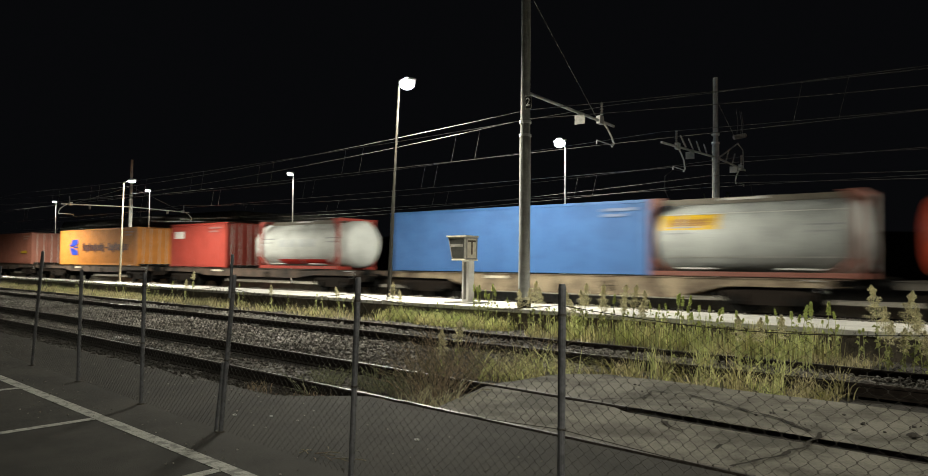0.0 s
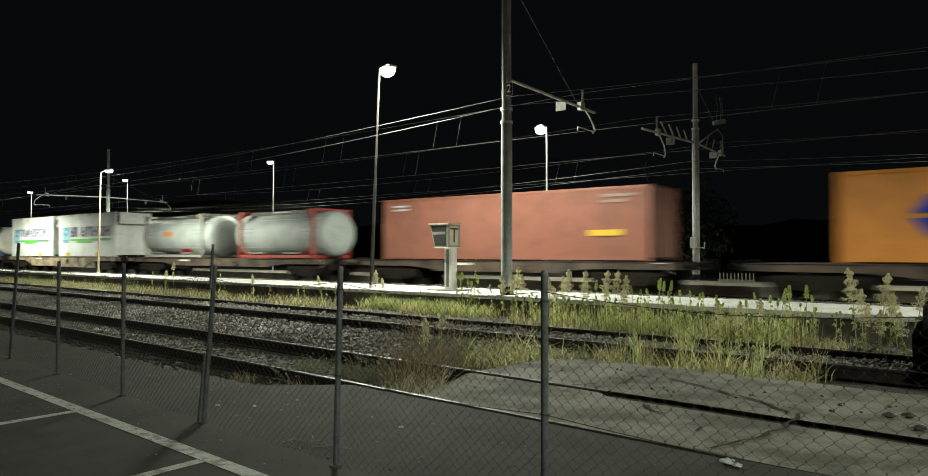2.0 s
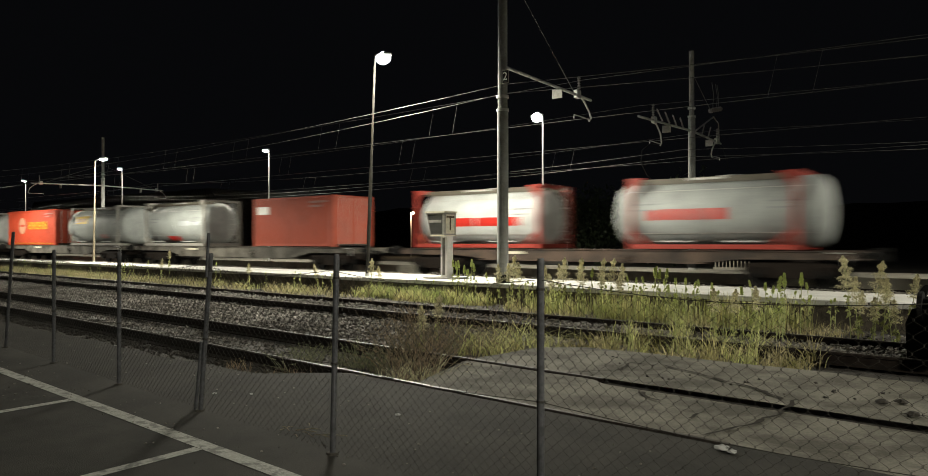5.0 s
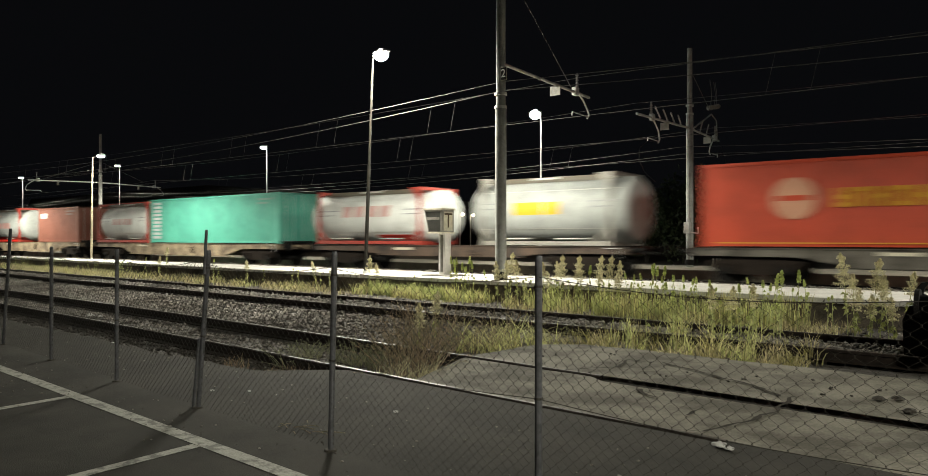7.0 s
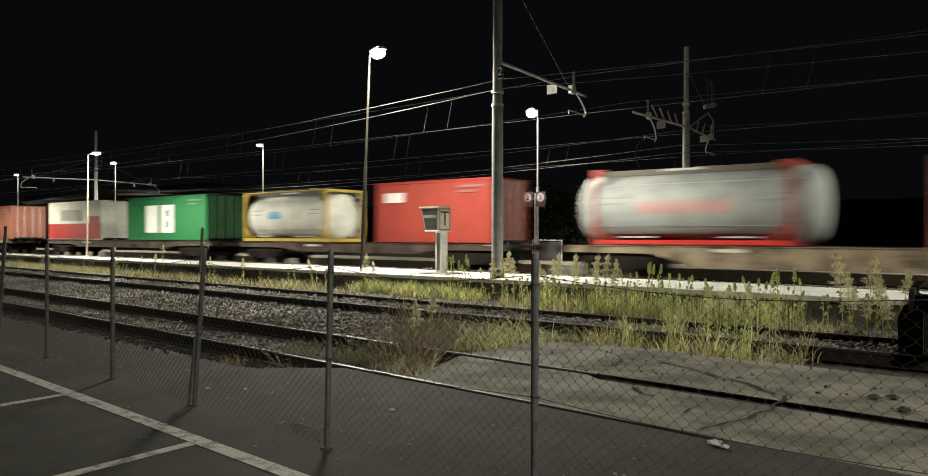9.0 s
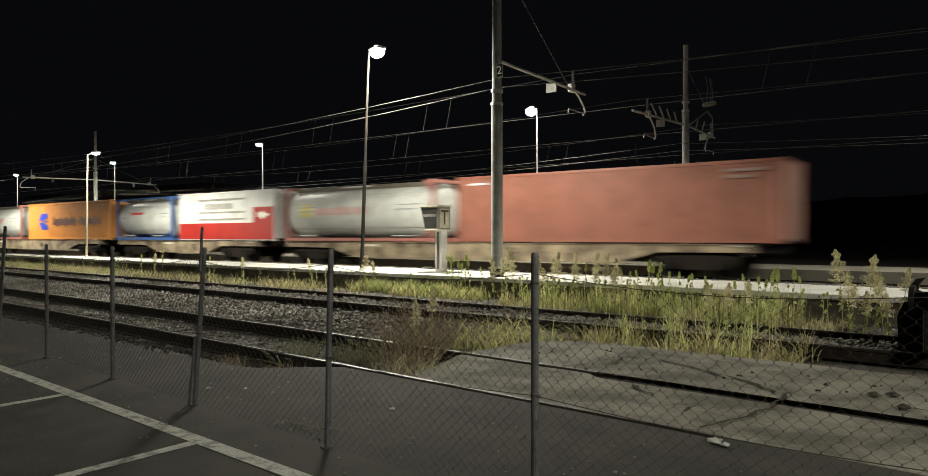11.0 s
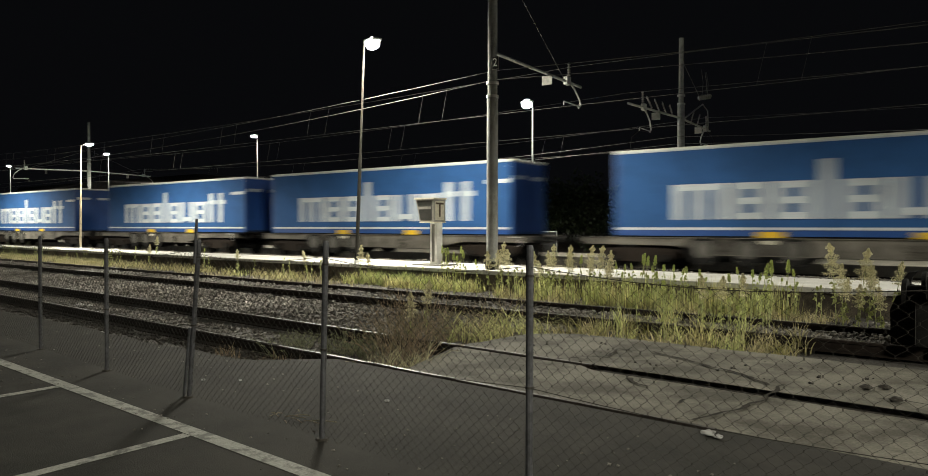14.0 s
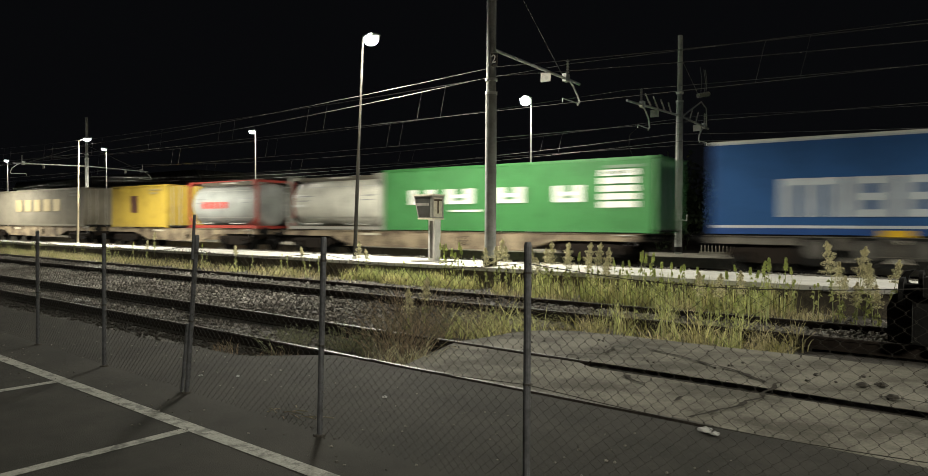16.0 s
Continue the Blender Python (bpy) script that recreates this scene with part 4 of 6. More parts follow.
def build_far():
    # numbered track signs on the far lamp post
    t = thing("track_sign", "white square platform number signs on a bracket", "sign")
    t.matrix_basis = pose(-16.45, 26.85, 0.26)
    part("bracket", pipe([(-0.6, 0, 2.85), (0.6, 0, 2.85)], 0.025), M["galv"], t)
    part("pole", pipe([(0, 0.02, 0), (0, 0.02, 3.1)], 0.04), M["galv"], t)
    for x, d in ((-0.33, "2"), (0.33, "3")):
        pl = part("sign_plate", block(x - 0.24, x + 0.24, -0.05, -0.02, 2.5, 3.15, 0.006), paint("sign grey", (0.16, 0.16, 0.18)), t)
        bm = bmesh.new()
        tube(bm, (x, -0.052, 2.9), (x, -0.056, 2.9), 0.19, n=24)
        part("disc", bm, M["white"], pl)
        lettering(d, 0.3, M["black"], "digit", pl, pose(x, -0.062, 2.9, 90, 0, 0))
    # a lit street beyond the tracks
    for x, y, z in ((-53.8, 60.0, 4.65), (-46.5, 60.0, 4.0), (-45.1, 60.0, 3.9)):
        s = thing("street_lamp", "small distant street lamp with a warm light", "street lamp", "distant street lamps")
        s.matrix_basis = pose(x, y, -0.3)
        part("pole", pipe([(0, 0, 0), (0, 0, z + 0.3), (0.3, 0, z + 0.35)], 0.06), M["galv"], s)
        bm = bmesh.new()
        bmesh.ops.create_uvsphere(bm, u_segments=12, v_segments=8, radius=0.16)
        bmesh.ops.translate(bm, vec=(0.35, 0, z + 0.28), verts=bm.verts)
        part("lamp_glass", bm, M["led_warm"], s, "glowing warm lamp glass", smooth=True).visible_shadow = False
    lamp = bpy.data.lights.new("street_light", "POINT")
    lamp.energy, lamp.color, lamp.shadow_soft_size = 700, (1.0, 0.75, 0.45), 0.15
    new("street_light", lamp).matrix_basis = pose(-53.4, 59.8, 4.5)
    for x, y, h in ((-51.8, 60.0, 2.6), (-50.6, 61.2, 2.0)):
        tr = thing("small_tree", "small autumn tree lit by a street lamp", "tree", "street trees")
        tr.matrix_basis = pose(x, y, -0.3)
        bm = bmesh.new()
        tube(bm, (0, 0, 0), (0, 0, h * 0.55), 0.07, 0.04)
        for a in range(6):
            tube(bm, (0, 0, h * 0.45), (0.5 * math.cos(a), 0.5 * math.sin(a), h * 0.8), 0.03, 0.01, 5)
        part("trunk", bm, M["sleeper"], tr)
        V, F = [], []
        for _ in range(1600):
            d = Vector(rng.normal(0, 1, 3)).normalized() * rng.uniform(0.3, 1.0) ** 0.5
            d *= 1 + 0.5 * noise.noise(d * 2 + Vector((x, 0, 0)))
            c = Vector((d.x * 0.85, d.y * 0.85, h * 0.68 + d.z * h * 0.34))
            p, q = Vector(rng.normal(0, 1, 3)).normalized() * 0.07, Vector(rng.normal(0, 1, 3)).normalized() * 0.05
            o = len(V)
            V += [c - p, c + q, c + p, c - q]
            F.append((o, o + 1, o + 2, o + 3))
        cr = new("crown", mesh_of("crown", V, F, M["autumn"]))
        cr.parent = tr
    # dark trees behind the far platform
    for k in range(4):
        x, y, h = -29.5 + 4.2 * k + rng.uniform(-1, 1), 48 + rng.uniform(-1.5, 2.5), rng.uniform(5.2, 6.8)
        tr = thing("tree", "dark green broad tree behind the far platform", "tree", "trees behind the station")
        tr.matrix_basis = pose(x, y, -0.3)
        bm = bmesh.new()
        tube(bm, (0, 0, 0), (0.1, 0, h * 0.5), 0.16, 0.09)
        for a in range(8):
            tube(bm, (0.1, 0, h * (0.25 + 0.03 * a)), (1.6 * math.cos(a * 2.4), 1.6 * math.sin(a * 2.4), h * (0.5 + 0.04 * a)), 0.06, 0.015, 5)
        part("trunk", bm, M["sleeper"], tr)
        V, F = [], []
        for _ in range(2600):
            d = Vector(rng.normal(0, 1, 3)).normalized() * rng.uniform(0.15, 1.0) ** 0.5
            d *= 1 + 0.55 * noise.noise(d * 2.2 + Vector((x, y, 0)))
            c = Vector((d.x * 2.6, d.y * 2.2, h * 0.53 + d.z * h * 0.46))
            p, q = Vector(rng.normal(0, 1, 3)).normalized() * 0.17, Vector(rng.normal(0, 1, 3)).normalized() * 0.11
            o = len(V)
            V += [c - p, c + q, c + p, c - q]
            F.append((o, o + 1, o + 2, o + 3))
        cr = new("crown", mesh_of("crown", V, F, M["tree_leaf"]))
        cr.parent = tr
    # low post and rail panel on the far platform
    t = thing("marker_post", "short pale post with a bent arm on the far platform", "post")
    t.matrix_basis = pose(-17.95, 27.0, 0.26)
    part("pole", pipe([(0, 0, 0), (0, 0, 1.3)], 0.03), M["sign_pale"], t)
    part("arm", block(-0.02, 0.36, -0.04, 0.04, 1.3, 1.36, 0.01), M["sign_pale"], t)
    t = thing("low_rail", "low grey steel barrier on the far platform", "barrier")
    t.matrix_basis = pose(-16.2, 27.5, 0.26)
    for x in (-0.75, 0.75):
        part("post", pipe([(x, 0, 0), (x, 0, 1.05)], 0.03), M["galv"], t)
    part("top_rail", pipe([(-0.75, 0, 1.02), (0.75, 0, 1.02)], 0.025), M["galv"], t)
    part("panel", block(-0.72, 0.72, -0.01, 0.01, 0.12, 0.95), paint("barrier grey", (0.12, 0.12, 0.12)), t)
    t = thing("picket_strip", "row of short pale pickets on the far platform", "pickets")
    t.matrix_basis = pose(-9.15, 30.0, 0.26)
    part("bottom_rail", block(-0.75, 0.75, -0.03, 0.03, 0.0, 0.1), M["concrete_grey"], t)
    for k in range(10):
        part("picket", block(-0.69 + 0.15 * k, -0.64 + 0.15 * k, -0.012, 0.012, 0.1, 0.36), M["concrete_grey"], t)
    # dim shed and hills behind the far platform
    b = thing("warehouse", "dark low warehouse behind the tracks", "building")
    b.matrix_basis = pose(-150, 85, -0.3)
    part("wall", block(-38, 38, -12, 12, 0, 9.5), M["concrete_dark"], b)
    part("roof", prism([(-39, 9.5), (39, 9.5), (37, 11.2), (-37, 11.2)], -12.6, 12.6), M["concrete_dark"], b)
    bm = bmesh.new()
    prev = None
    for k in range(121):
        x = -420 + 6 * k
        h = 9 + 5 * noise.noise(Vector((x * 0.012, 3, 0))) + 2.2 * noise.noise(Vector((x * 0.08, 8, 0))) + 0.8 * noise.noise(Vector((x * 0.35, 1, 0)))
        q = [bm.verts.new((x, 150, -1)), bm.verts.new((x, 155, h))]
        if prev:
            bm.faces.new((prev[0], q[0], q[1], prev[1]))
        prev = q
    solid("backdrop", bm, M["wood_far"], "dark wooded rise far behind the railway", "backdrop", kind="structure")


def build_buffer_stop():
    t = thing("buffer_stop", "black steel buffer stop with hook at the track's end", "buffer stop")
    t.matrix_basis = pose(-0.98, y_siding_b(-0.75) - 0.05, 0.02, 0, 0, -2.6)
    part("buffer_beam", block(0.42, 0.62, -1.25, 1.25, 0.62, 0.86, 0.02), M["black"], t)
    for y in (-0.75, 0.75):
        part("upright", block(0.46, 0.6, y - 0.07, y + 0.07, -0.1, 0.62), M["black"], t)
        part("brace", prism([(0.6, 0.62), (2.4, -0.1), (2.2, -0.1), (0.6, 0.46)], y - 0.06, y + 0.06), M["black"], t)
    for y in (-0.88, 0.88):
        bm = bmesh.new()
        tube(bm, (0.2, y, 0.66), (0.42, y, 0.66), 0.1, n=14)
        tube(bm, (0.15, y, 0.66), (0.2, y, 0.66), 0.17, n=24)
        part("buffer", bm, M["black"], t)
    plate = [(0.0, -0.1), (-0.02, 0.42), (0.05, 0.6), (0.2, 0.64), (0.45, 0.6), (0.6, 0.8), (2.4, 0.78), (2.4, -0.1)]
    for y in (-0.62, 0.62):
        part("side_plate", prism(plate, y - 0.03, y + 0.03), M["black"], t)
    hook = [(0.42, 0.6), (0.2, 0.56), (0.06, 0.62), (0.03, 0.76), (0.10, 0.86), (0.2, 0.88), (0.14, 0.8), (0.12, 0.72), (0.18, 0.68), (0.42, 0.72)]
    part("hook", prism(hook, -0.05, 0.05), M["black"], t)
    part("skirt", block(0.3, 0.5, -1.1, 1.1, 0.05, 0.6, 0.03), M["black"], t)


# ---- the train ----
SPEED, GAIN = 27.626, 0.0302
MOVERS = []


def ahead(t):
    return SPEED * t + GAIN * (t - 8) ** 2


def rolls(ob, s, z):
    MOVERS.append((ob, s, z))
    ob.matrix_basis = pose(s + ahead(0), Y_TRACK_3, z)


def paint(name, c, rough=0.5, vary=0.18):
    key = "paint_" + name
    if key not in M:
        M[key] = material(name + " paint", c, rough, scale=1.2, vary=vary, bump=0.05, fine=30, spec=0.3)
    return M[key]


BLUE, ORANGE, RED, BROWN = (0.055, 0.145, 0.36), (0.58, 0.225, 0.042), (0.34, 0.05, 0.036), (0.245, 0.094, 0.066)
TEAL, GREEN, LEAF, WHITE = (0.085, 0.36, 0.28), (0.022, 0.16, 0.055), (0.05, 0.2, 0.062), (0.62, 0.63, 0.62)
YELLOW, STEEL, GREY, NAVY = (0.52, 0.37, 0.06), (0.37, 0.39, 0.38), (0.3, 0.29, 0.26), (0.05, 0.12, 0.34)
TANKWHITE = (0.58, 0.6, 0.585)
BRIGHTRED, RUST, CREAM = (0.42, 0.055, 0.024), (0.34, 0.065, 0.035), (0.62, 0.61, 0.54)


def marking(parent, x0, x1, z0, z1, colour, label="", y=-1.235, sub="marking"):
    return part(sub, block(x0, x1, y - 0.004, y + 0.004, z0, z1), paint(*colour), parent, label)


def box_container(name, length, height, colour, label, marks=(), cname="", smoothside=False):
    t = thing(name, label, "container", "containers on the train")
    mat = paint(cname or name, colour)
    hl, w, h = length / 2, 1.219, height
    for y in (-1, 1):
        bm = bmesh.new()
        pitch = 0.28 if not smoothside else length / 12
        d = 0.036 if not smoothside else 0.006
        x = -hl + 0.12
        prof = []
        while x < hl - 0.12 - pitch:
            prof += [(x, 0), (x + pitch * 0.25, 0), (x + pitch * 0.5, d), (x + pitch * 0.75, d)]
            x += pitch
        prof.append((hl - 0.12, 0))
        lo = [bm.verts.new((a, y * (w - 0.012 - b), 0.14)) for a, b in prof]
        hi = [bm.verts.new((a, y * (w - 0.012 - b), h - 0.1)) for a, b in prof]
        for i in range(len(prof) - 1):
            q = (lo[i], lo[i + 1], hi[i + 1], hi[i])
            bm.faces.new(q if y < 0 else q[::-1])
        part("side_panel", bm, mat, t)
    for x in (-1, 1):
        for y in (-1, 1):
            part("corner_post", block(min(x * hl, x * (hl - 0.13)), max(x * hl, x * (hl - 0.13)), min(y * w, y * (w - 0.15)), max(y * w, y * (w - 0.15)), 0, h, 0.01), mat, t)
    for y in (-1, 1):
        for z0, z1 in ((0.03, 0.16), (h - 0.11, h - 0.01)):
            part("side_rail", block(-hl + 0.12, hl - 0.12, min(y * w, y * (w - 0.06)), max(y * w, y * (w - 0.06)), z0, z1), mat, t)
    part("roof", block(-hl + 0.02, hl - 0.02, -w + 0.04, w - 0.04, h - 0.05, h - 0.015), mat, t)
    part("floor", block(-hl + 0.02, hl - 0.02, -w + 0.04, w - 0.04, 0.05, 0.14), M["black"], t)
    part("end_wall", block(-hl + 0.03, -hl + 0.07, -w + 0.1, w - 0.1, 0.1, h - 0.05), mat, t)
    for y in (-1, 1):
        d = part("door", block(hl - 0.07, hl - 0.03, min(y * 0.01, y * (w - 0.13)), max(y * 0.01, y * (w - 0.13)), 0.12, h - 0.08, 0.008), mat, t)
        for yy in (0.3, 0.8):
            part("lock_bar", pipe([(hl - 0.01, y * yy, 0.08), (hl - 0.01, y * yy, h - 0.08)], 0.018, 6), M["galv"], d)
    if not smoothside:
        # dull stencil bars near the door end
        for k in range(2):
            marking(t, hl - 1.75, hl - 0.45 - 0.4 * k, h * 0.86 - 0.2 * k, h * 0.86 - 0.2 * k + 0.1, ("dull stencil " + (cname or name), tuple(0.6 * q + 0.12 for q in colour)))
        for x in (-1, 1):
            for z in (0.0, h - 0.12):
                part("corner_casting", block(min(x * (hl + 0.004), x * (hl - 0.17)), max(x * (hl + 0.004), x * (hl - 0.17)), -w - 0.006, -w + 0.15, z, z + 0.12, 0.008), mat, t)
    for x0, x1, z0, z1, c in marks:
        marking(t, x0 * length - hl, x1 * length - hl, z0 * h, z1 * h, c)
    return t


def tank_container(name, length, height, tank_colour, frame_colour, label, marks=(), names=("", ""), shiny=False, radius=1.2, boxed=False, rail=None, low=False):
    t = thing(name, label, "tank container", "tank containers on the train")
    tm = paint(names[0], tank_colour, 0.42 if shiny else 0.55, 0.22)
    fm = paint(names[1], frame_colour)
    hl, w, h = length / 2, 1.219, height
    zc = h / 2 - 0.01
    r = min(radius, h / 2 - 0.09)
    # swap tanks overhang their frames
    f = hl - (0.75 if 6.6 < length < 8.5 and names[1] != "frame brown" else 0.0)
    bm = bmesh.new()
    n = 40
    e = hl - 0.06
    prof = [(-e + 0.30 * (1 - math.sqrt(max(0, 1 - (k / 8) ** 3.2))), r * k / 8) for k in range(9)]
    prof += [(-x, y) for x, y in prof[::-1]]
    rings = []
    for x, rr in prof:
        rings.append([bm.verts.new((x, rr * math.cos(2 * math.pi * i / n), zc + rr * math.sin(2 * math.pi * i / n))) for i in range(n)] if rr > 0 else [bm.verts.new((x, 0, zc))])
    for a, b in zip(rings, rings[1:]):
        for i in range(n):
            j = (i + 1) % n
            if len(a) == 1:
                bm.faces.new((a[0], b[i], b[j]))
            elif len(b) == 1:
                bm.faces.new((a[i], b[0], a[j]))
            else:
                bm.faces.new((a[i], b[i], b[j], a[j]))
    bmesh.ops.recalc_face_normals(bm, faces=bm.faces[:])
    shell = part("tank", bm, tm, t, smooth=True)
    for x in (-0.33, 0.0, 0.33):
        bm = bmesh.new()
        m = 40
        a = [[bm.verts.new((x * length + dx, (r + dr) * math.cos(2 * math.pi * i / m), zc + (r + dr) * math.sin(2 * math.pi * i / m))) for i in range(m)] for dx, dr in ((-0.04, 0), (-0.04, 0.012), (0.04, 0.012), (0.04, 0))]
        for p, q in zip(a, a[1:]):
            for i in range(m):
                bm.faces.new((p[i], q[i], q[(i + 1) % m], p[(i + 1) % m]))
        part("band", bm, tm, shell)
    for x in (-1, 1):
        fr = part("end_frame", block(min(x * f, x * (f - 0.14)), max(x * f, x * (f - 0.14)), -w, w, 0, 0.16, 0.01), fm, t)
        for y in (-1, 1):
            part("corner_post", block(min(x * f, x * (f - 0.12)), max(x * f, x * (f - 0.12)), min(y * w, y * (w - 0.12)), max(y * w, y * (w - 0.12)), 0.0, h * (0.42 if low else 1.0), 0.01), fm, fr)
            bm = bmesh.new()
            tube(bm, (x * (f - 0.08), y * (w - 0.05), 0.62), (x * (f - 0.75), y * (w - 0.07), 0.1), 0.055, n=6)
            part("corner_brace", bm, fm, fr)
            if not low:
                gus = [(x * f, h - 0.02), (x * (f - 0.5), h - 0.02), (x * (f - 0.12), h - 0.5), (x * f, h - 0.5)]
                part("gusset", prism(gus, min(y * w, y * (w - 0.03)), max(y * w, y * (w - 0.03))), fm, fr)
        if not low:
            part("top_beam", block(min(x * f, x * (f - 0.12)), max(x * f, x * (f - 0.12)), -w, w, h - 0.13, h, 0.01), fm, fr)
        else:
            part("end_ring", collar_band(x * (hl - 0.5), 0.09, r + 0.014, zc), fm, shell)
    for y in (-1, 1):
        part("bottom_rail", block(-f + 0.14, f - 0.14, min(y * w, y * (w - 0.09)), max(y * w, y * (w - 0.09)), 0.02, 0.17), paint(*rail) if rail else paint("frame grey", GREY) if low else fm, t)
        if boxed:
            part("top_rail", block(-f + 0.12, f - 0.12, min(y * w, y * (w - 0.05)), max(y * w, y * (w - 0.05)), h - 0.075, h - 0.01), fm, t)
        # dusty edge boards of the top walkway, with bright strips standing in for highlights
        part("walkway_board", block(-f + 0.1, f - 0.1, min(y * 0.52, y * 0.56), max(y * 0.52, y * 0.56), h - 0.22, h - 0.03), paint("dusty walkway", (0.14, 0.125, 0.1)), t)
    part("walkway", block(-f + 0.3, f - 0.3, -0.5, 0.5, h - 0.06, h - 0.03), M["galv"], t)
    part("highlight_strip", block(-f * 0.3, f * 0.12, -0.575, -0.562, h - 0.12, h - 0.05), M["galv"], t)
    bm = bmesh.new()
    tube(bm, (0.3, 0, zc + r - 0.05), (0.3, 0, zc + r + 0.12), 0.28, n=16)
    part("manhole", bm, M["galv"], t)
    lad = bmesh.new()
    for y in (0.45, 0.8):
        tube(lad, (f + 0.03, y, 0.2), (f + 0.03, y, h - 0.05), 0.02, n=6)
    for k in range(7):
        tube(lad, (f + 0.03, 0.45, 0.35 + 0.3 * k), (f + 0.03, 0.8, 0.35 + 0.3 * k), 0.015, n=6)
    part("ladder", lad, M["galv"], t)
    # thin bright strips in place of the highlights along the tank's side
    for z in (-0.66, 0.74):
        part("highlight_streak", wrap(-hl + 0.45, hl - 0.45, z - 0.014, z + 0.014, r + 0.012, zc), M["galv"], shell)
    # rows of small print and hose tubes low on the sides
    for x, e in ((-0.40, 0.16), (0.28, 0.14)):
        for k in range(2):
            part("small_print", wrap(x * length, (x + e - 0.03 * k) * length, 0.28 - 0.2 * k, 0.33 - 0.2 * k, r + 0.007, zc), paint("small grey print", (0.27, 0.28, 0.29)), shell)
    for x in (-1, 1):
        part("hose_tube", pipe([(x * (f - 1.0), -w + 0.03, 0.26), (x * (f - 2.2), -w + 0.03, 0.26)], 0.03, 6), M["galv"], t)
    for x0, x1, z0, z1, c in marks:
        part("marking", wrap(x0 * length - hl, x1 * length - hl, z0 * h - zc, z1 * h - zc, r + 0.006, zc), paint(*c), shell)
    return t


def collar_band(x, half, r, zc, m=40):
    """A ring round a lying cylinder."""
    bm = bmesh.new()
    a = [[bm.verts.new((x + dx, q * math.cos(2 * math.pi * i / m), zc + q * math.sin(2 * math.pi * i / m))) for i in range(m)] for dx, q in ((-half, r - 0.03), (-half, r), (half, r), (half, r - 0.03))]
    for p, q in zip(a, a[1:]):
        for i in range(m):
            bm.faces.new((p[i], q[i], q[(i + 1) % m], p[(i + 1) % m]))
    bmesh.ops.recalc_face_normals(bm, faces=bm.faces[:])
    return bm


def wrap(x0, x1, z0, z1, r, zc):
    """A patch that lies on a lying cylinder's near side between two heights."""
    bm = bmesh.new()
    a0, a1 = math.asin(max(-0.95, min(0.95, z0 / r))), math.asin(max(-0.95, min(0.95, z1 / r)))
    n = 6
    rows = [[bm.verts.new((x, -r * math.cos(a0 + (a1 - a0) * k / n), zc + r * math.sin(a0 + (a1 - a0) * k / n))) for k in range(n + 1)] for x in (x0, x1)]
    for k in range(n):
        bm.faces.new((rows[0][k], rows[1][k], rows[1][k + 1], rows[0][k + 1]))
    return bm


